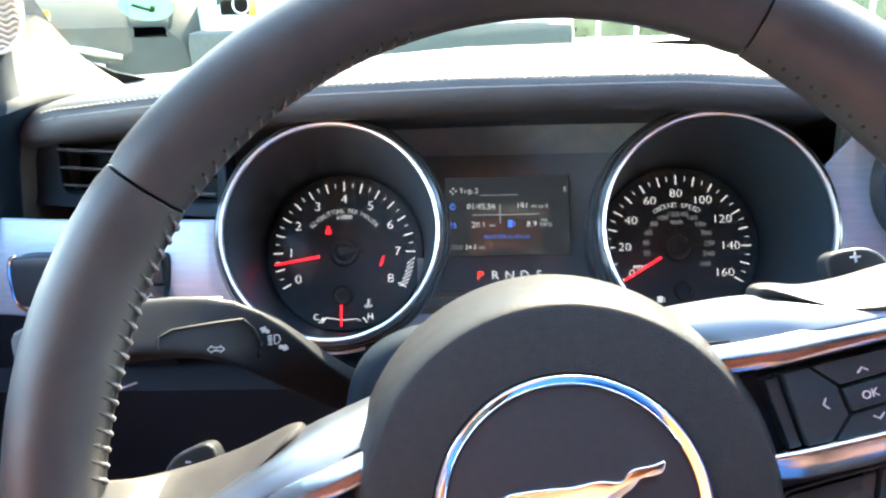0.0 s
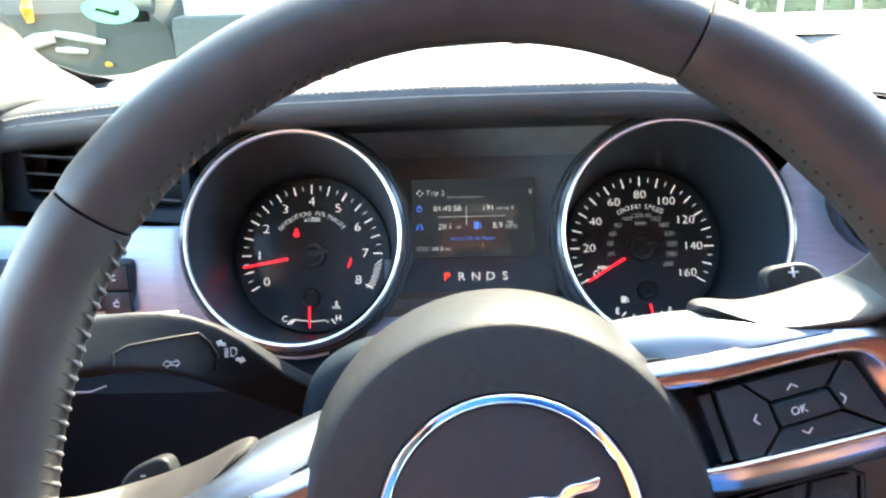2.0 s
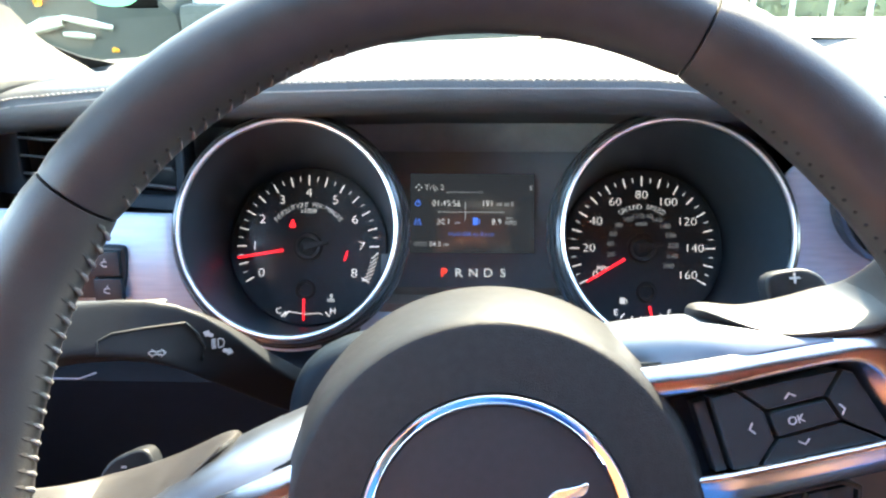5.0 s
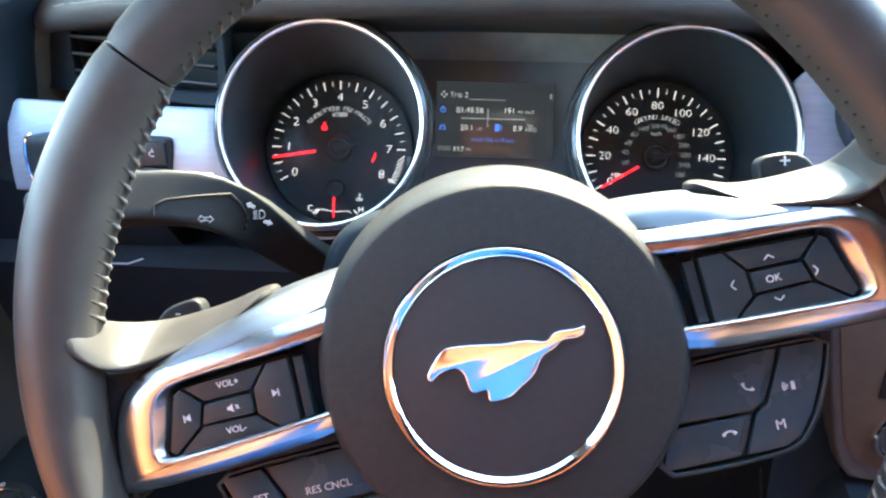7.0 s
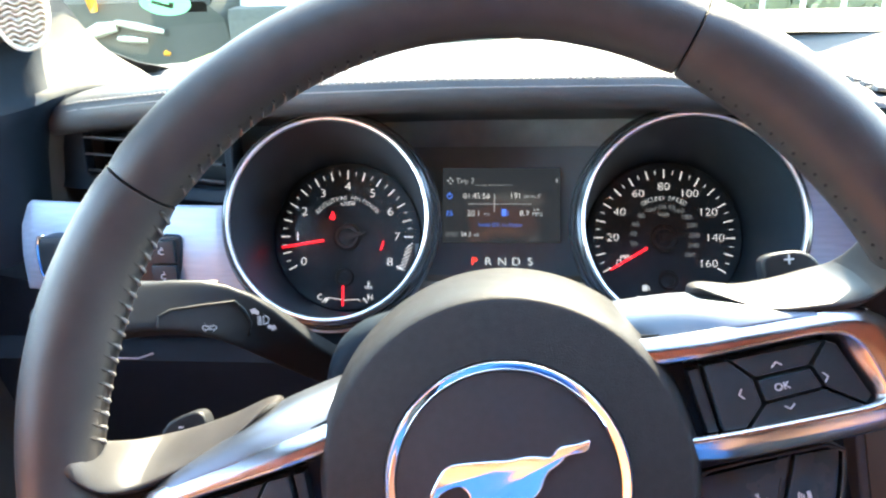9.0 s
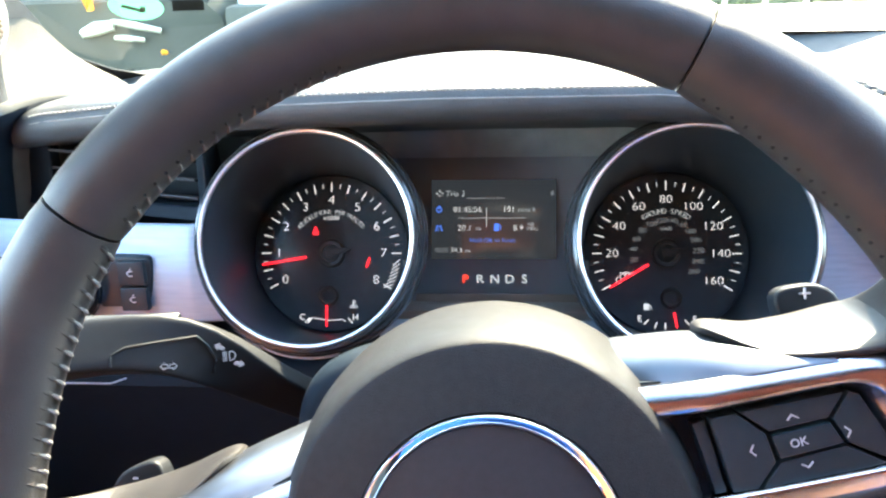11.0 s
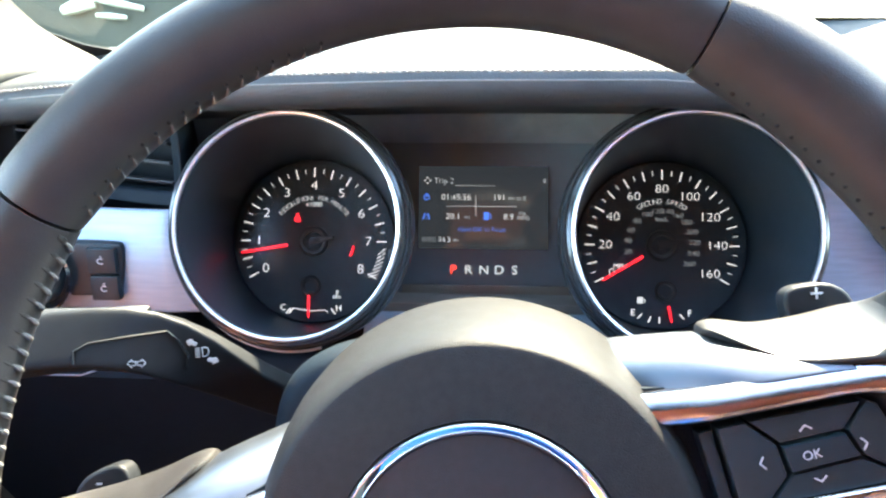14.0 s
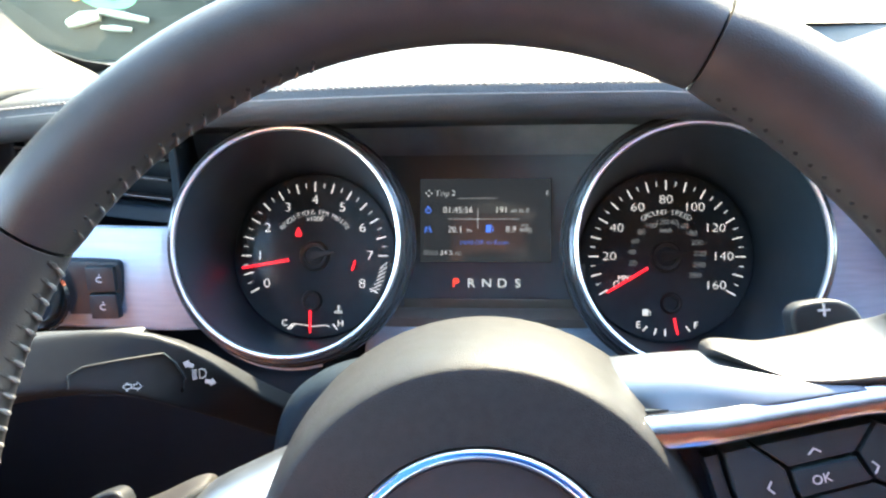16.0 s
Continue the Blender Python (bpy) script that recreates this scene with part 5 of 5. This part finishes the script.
rear = part("wall_rear", block(-0.45, 1.3, -1.5, -1.42, 0.3, 1.46, 0.02), PLASTIC)
tagged(rear, "unseen dark wall that closes the cabin", "wall", kind="structure")

# unseen side walls, added as tan surfaces for the bezels to mirror
for nm, x0, x1 in (("wall_left", -0.45, -0.40), ("wall_right", 1.18, 1.25)):
    ob = part(nm, block(x0, x1, -1.42, -0.16, 0.9, 1.46, 0.02), TAN)
    tagged(ob, "unseen side wall of the cabin, tan for orange reflections", "wall", kind="structure")

TYRE = material("tyre_rubber", (0.03, 0.03, 0.03), 0.85)
CARGLASS = material("car_window", (0.03, 0.035, 0.035), 0.12)
LAMP = material("lamp_lens", (0.5, 0.5, 0.5), 0.15)
AMBER = material("amber_lens", (0.8, 0.32, 0.03), 0.25)
BUMPER = material("grey_bumper", (0.05, 0.049, 0.038), 0.6)


def parked_car(m, paint, label, length=4.3, height=1.5, width=1.8, boxy=0.0, guard=0.52, amber=True):
    """A parked car, its nose along local +x, wheels on z = 0."""
    c = thing("parked_car", m, label, "car")
    hl, hw = length / 2, width / 2
    rows = []
    for f, lo, hi, w in ((-1.0, 0.42, 0.80, 0.86), (-0.97, 0.30, 0.92, 0.94), (-0.8, 0.24, 0.96, 1.0), (-0.4, 0.22, 0.95, 1.0), (0.1, 0.22, 0.95, 1.0), (0.45, 0.22, 0.94, 1.0), (0.8, 0.24, 0.84, 0.98), (0.95, 0.28, 0.74, 0.92), (1.0, 0.40, 0.66, 0.84)):
        hi = hi * height / 1.5 + boxy * 0.25 * max(0, f)
        r = hw * w
        rows.append([(f * hl, a * r, lo + b * (hi - lo)) for a, b in ((-0.9, 0), (-1, 0.25), (-1, 0.6), (-0.96, 0.88), (-0.86, 1), (0.86, 1), (0.96, 0.88), (1, 0.6), (1, 0.25), (0.9, 0))])
    part("car_body", skin(rows), paint, c)
    base = 0.93 * height / 1.5
    rows = []
    for f, z, w in ((-0.90 - 0.05 * boxy, base, 0.86), (-0.62 - 0.2 * boxy, height * 0.985, 0.74), (-0.2, height, 0.75), (0.12 + 0.25 * boxy, height * 0.97, 0.74), (0.48 + 0.25 * boxy, base, 0.84)):
        rows.append([(f * hl, -hw * w, z), (f * hl, -hw * w * 0.9, z + 0.015), (f * hl, hw * w * 0.9, z + 0.015), (f * hl, hw * w, z), (f * hl, hw * 0.86, base - 0.05), (f * hl, -hw * 0.86, base - 0.05)])
    part("car_cabin", skin(rows), paint, c)
    for s in (-1, 1):
        for x0, x1, u0, u1 in ((-0.74, -0.42, -0.62, -0.42), (-0.38, -0.02, -0.38, -0.02), (0.02, 0.36, 0.02, 0.14)):
            zt, yb, yt = height * 0.93, hw * 0.868, hw * 0.776
            bm = bmesh.new()
            quad = [(x0 * hl, s * yb, base + 0.03), (x1 * hl, s * yb, base + 0.03), (u1 * hl, s * yt, zt), (u0 * hl, s * yt, zt)]
            rows = [[Vector(q) for q in quad], [Vector(q) + Vector((0, s * 0.012, 0.002)) for q in quad]]
            part("car_window", skin(rows), CARGLASS, c)
        for x in (-0.6, 0.62):
            wheel_m = pose(x * hl, s * (hw - 0.09), 0.31, 90, 0, 0)
            wh = part("wheel", lathe([(0.19, -0.1), (0.29, -0.1), (0.31, -0.07), (0.31, 0.07), (0.29, 0.1), (0.19, 0.1)], 32), TYRE, c, at=wheel_m)
            part("wheel_rim", lathe([(0.0, -0.09), (0.05, -0.095), (0.17, -0.07), (0.2, -0.09), (0.2, 0.09), (0.17, 0.07), (0.05, 0.095), (0.0, 0.09)], 24), LAMP, wh)
        lamp_z = 0.60 * height / 1.5 + boxy * 0.2
        lamp = part("headlamp", block(hl * 0.93, hl * 1.0, s * hw * 0.66 - 0.09, s * hw * 0.66 + 0.09, lamp_z + 0.04, lamp_z + 0.2, 0.02), CARGLASS, c, "dark glass headlamp")
        if amber:
            part("reflector", lathe([(0.0, -0.004), (0.03, 0.0), (0.036, 0.006), (0.04, 0.0)], 24), LAMP, lamp, at=pose(hl * 1.0, s * hw * 0.66 - s * 0.02, lamp_z + 0.1, 0, 90, 0))
        if amber:
            y0 = s * hw * 0.66 - s * 0.068
            part("turn_lamp", block(hl * 0.95, hl * 1.004, y0 - 0.016, y0 + 0.016, lamp_z + 0.055, lamp_z + 0.12, 0.008), AMBER, c)
    part("bumper", block(hl * 0.93, hl * 1.02, -hw * 0.9, hw * 0.9, 0.34, guard, 0.04), BUMPER, c)
    quad = [(hl * (0.47 + 0.25 * boxy), 0.74 * hw, base + 0.03), (hl * (0.47 + 0.25 * boxy), -0.74 * hw, base + 0.03), (hl * (0.14 + 0.25 * boxy), -0.66 * hw, height * 0.95), (hl * (0.14 + 0.25 * boxy), 0.66 * hw, height * 0.95)]
    part("car_windscreen", skin([[Vector(q) for q in quad], [Vector(q) + Vector((0.02, 0, 0.02)) for q in quad]]), CARGLASS, c)
    return c


WHITEPAINT = material("white_paint", (0.75, 0.75, 0.74), 0.3, coat=1.0, vary=0.04, scale=3)
SILVERPAINT = material("grey_paint", (0.045, 0.044, 0.035), 0.6, vary=0.3, scale=3, spec=0.25)
parked_car(pose(-0.36, 5.75, 0, 0, 0, -90), WHITEPAINT, "white van with amber turn lamps in the car park", 4.8, 2.0, 1.8, 0.8, 0.96)
front = parked_car(pose(-1.96, 5.5, 0, 0, 0, -90), SILVERPAINT, "dark grey car parked in the sun", 4.3, 1.95, 1.9, 0.5, 0.70, False)
CREAM = material("cream_trim", (0.7, 0.66, 0.52), 0.3, 0.5)
for x0, z0, x1, z1, r, m, nm in ((-1.67, 0.905, -1.46, 0.862, 0.017, CREAM, "trim_bar"), (-1.67, 0.837, -1.54, 0.826, 0.015, CREAM, "trim_bar"), (-1.81, 0.857, -1.67, 0.889, 0.032, CREAM, "lamp_surround"), (-1.76, 0.955, -1.755, 1.055, 0.024, AMBER, "turn_lamp"), (-1.47, 0.772, -1.45, 0.769, 0.013, AMBER, "turn_lamp")):
    ob = part(nm, tube([(x0, 3.33, z0), (0.5 * (x0 + x1), 3.31, 0.5 * (z0 + z1) + 0.004), (x1, 3.33, z1)], [r * 0.7, r, r * 0.7], 8), m, front)
    ob.matrix_parent_inverse = front.matrix_world.inverted()

# low white wall with a railing and a hedge behind it
wall = part("wall_low", block(-0.3, 9.0, 10.0, 10.2, 0.0, 0.42, 0.02), material("white_render", (0.6, 0.59, 0.56), 0.85, vary=0.1, scale=4))
tagged(wall, "low white rendered wall in the sun", "wall", kind="structure")
rail = thing("railing", pose(0, 10.1, 0.42), "white metal railing on the low wall", "railing")
RAILWHITE = material("rail_white", (0.7, 0.7, 0.68), 0.5)
part("top_rail", block(-0.3, 9.0, -0.03, 0.03, 0.62, 0.68, 0.01), RAILWHITE, rail)
post = None
for k in range(20):
    x = -0.25 + k * 0.48
    if post is None:
        post = part("post", block(-0.025, 0.025, -0.025, 0.025, 0, 0.63, 0.005), RAILWHITE, rail)
        post.matrix_local = pose(x, 0, 0)
    else:
        o = new("post", post.data)
        o.parent = rail
        o.matrix_local = pose(x, 0, 0)
rng = random.Random(5)
bm = bmesh.new()
for _ in range(2600):
    c = Vector((rng.uniform(-0.4, 9.2), rng.gauss(11.2, 0.28), rng.uniform(0.05, 1.25)))
    q = Euler((rng.uniform(0, 6.3), rng.uniform(0, 6.3), rng.uniform(0, 6.3))).to_quaternion()
    r = rng.uniform(0.05, 0.1)
    bm.faces.new([bm.verts.new(c + q @ Vector(p) * r) for p in ((-1, 0, 0), (-0.3, 0.45, 0.1), (1, 0, 0), (-0.3, -0.45, 0.1))])
block(-0.4, 9.2, 11.1, 11.6, 0.0, 1.15, bm=bm)
hedge = part("hedge", bm, material("hedge_leaves", (0.11, 0.125, 0.065), 0.6, vary=0.4, scale=2), None, "", False)
tagged(hedge, "olive green clipped hedge behind the railing", "hedge", kind="stuff")
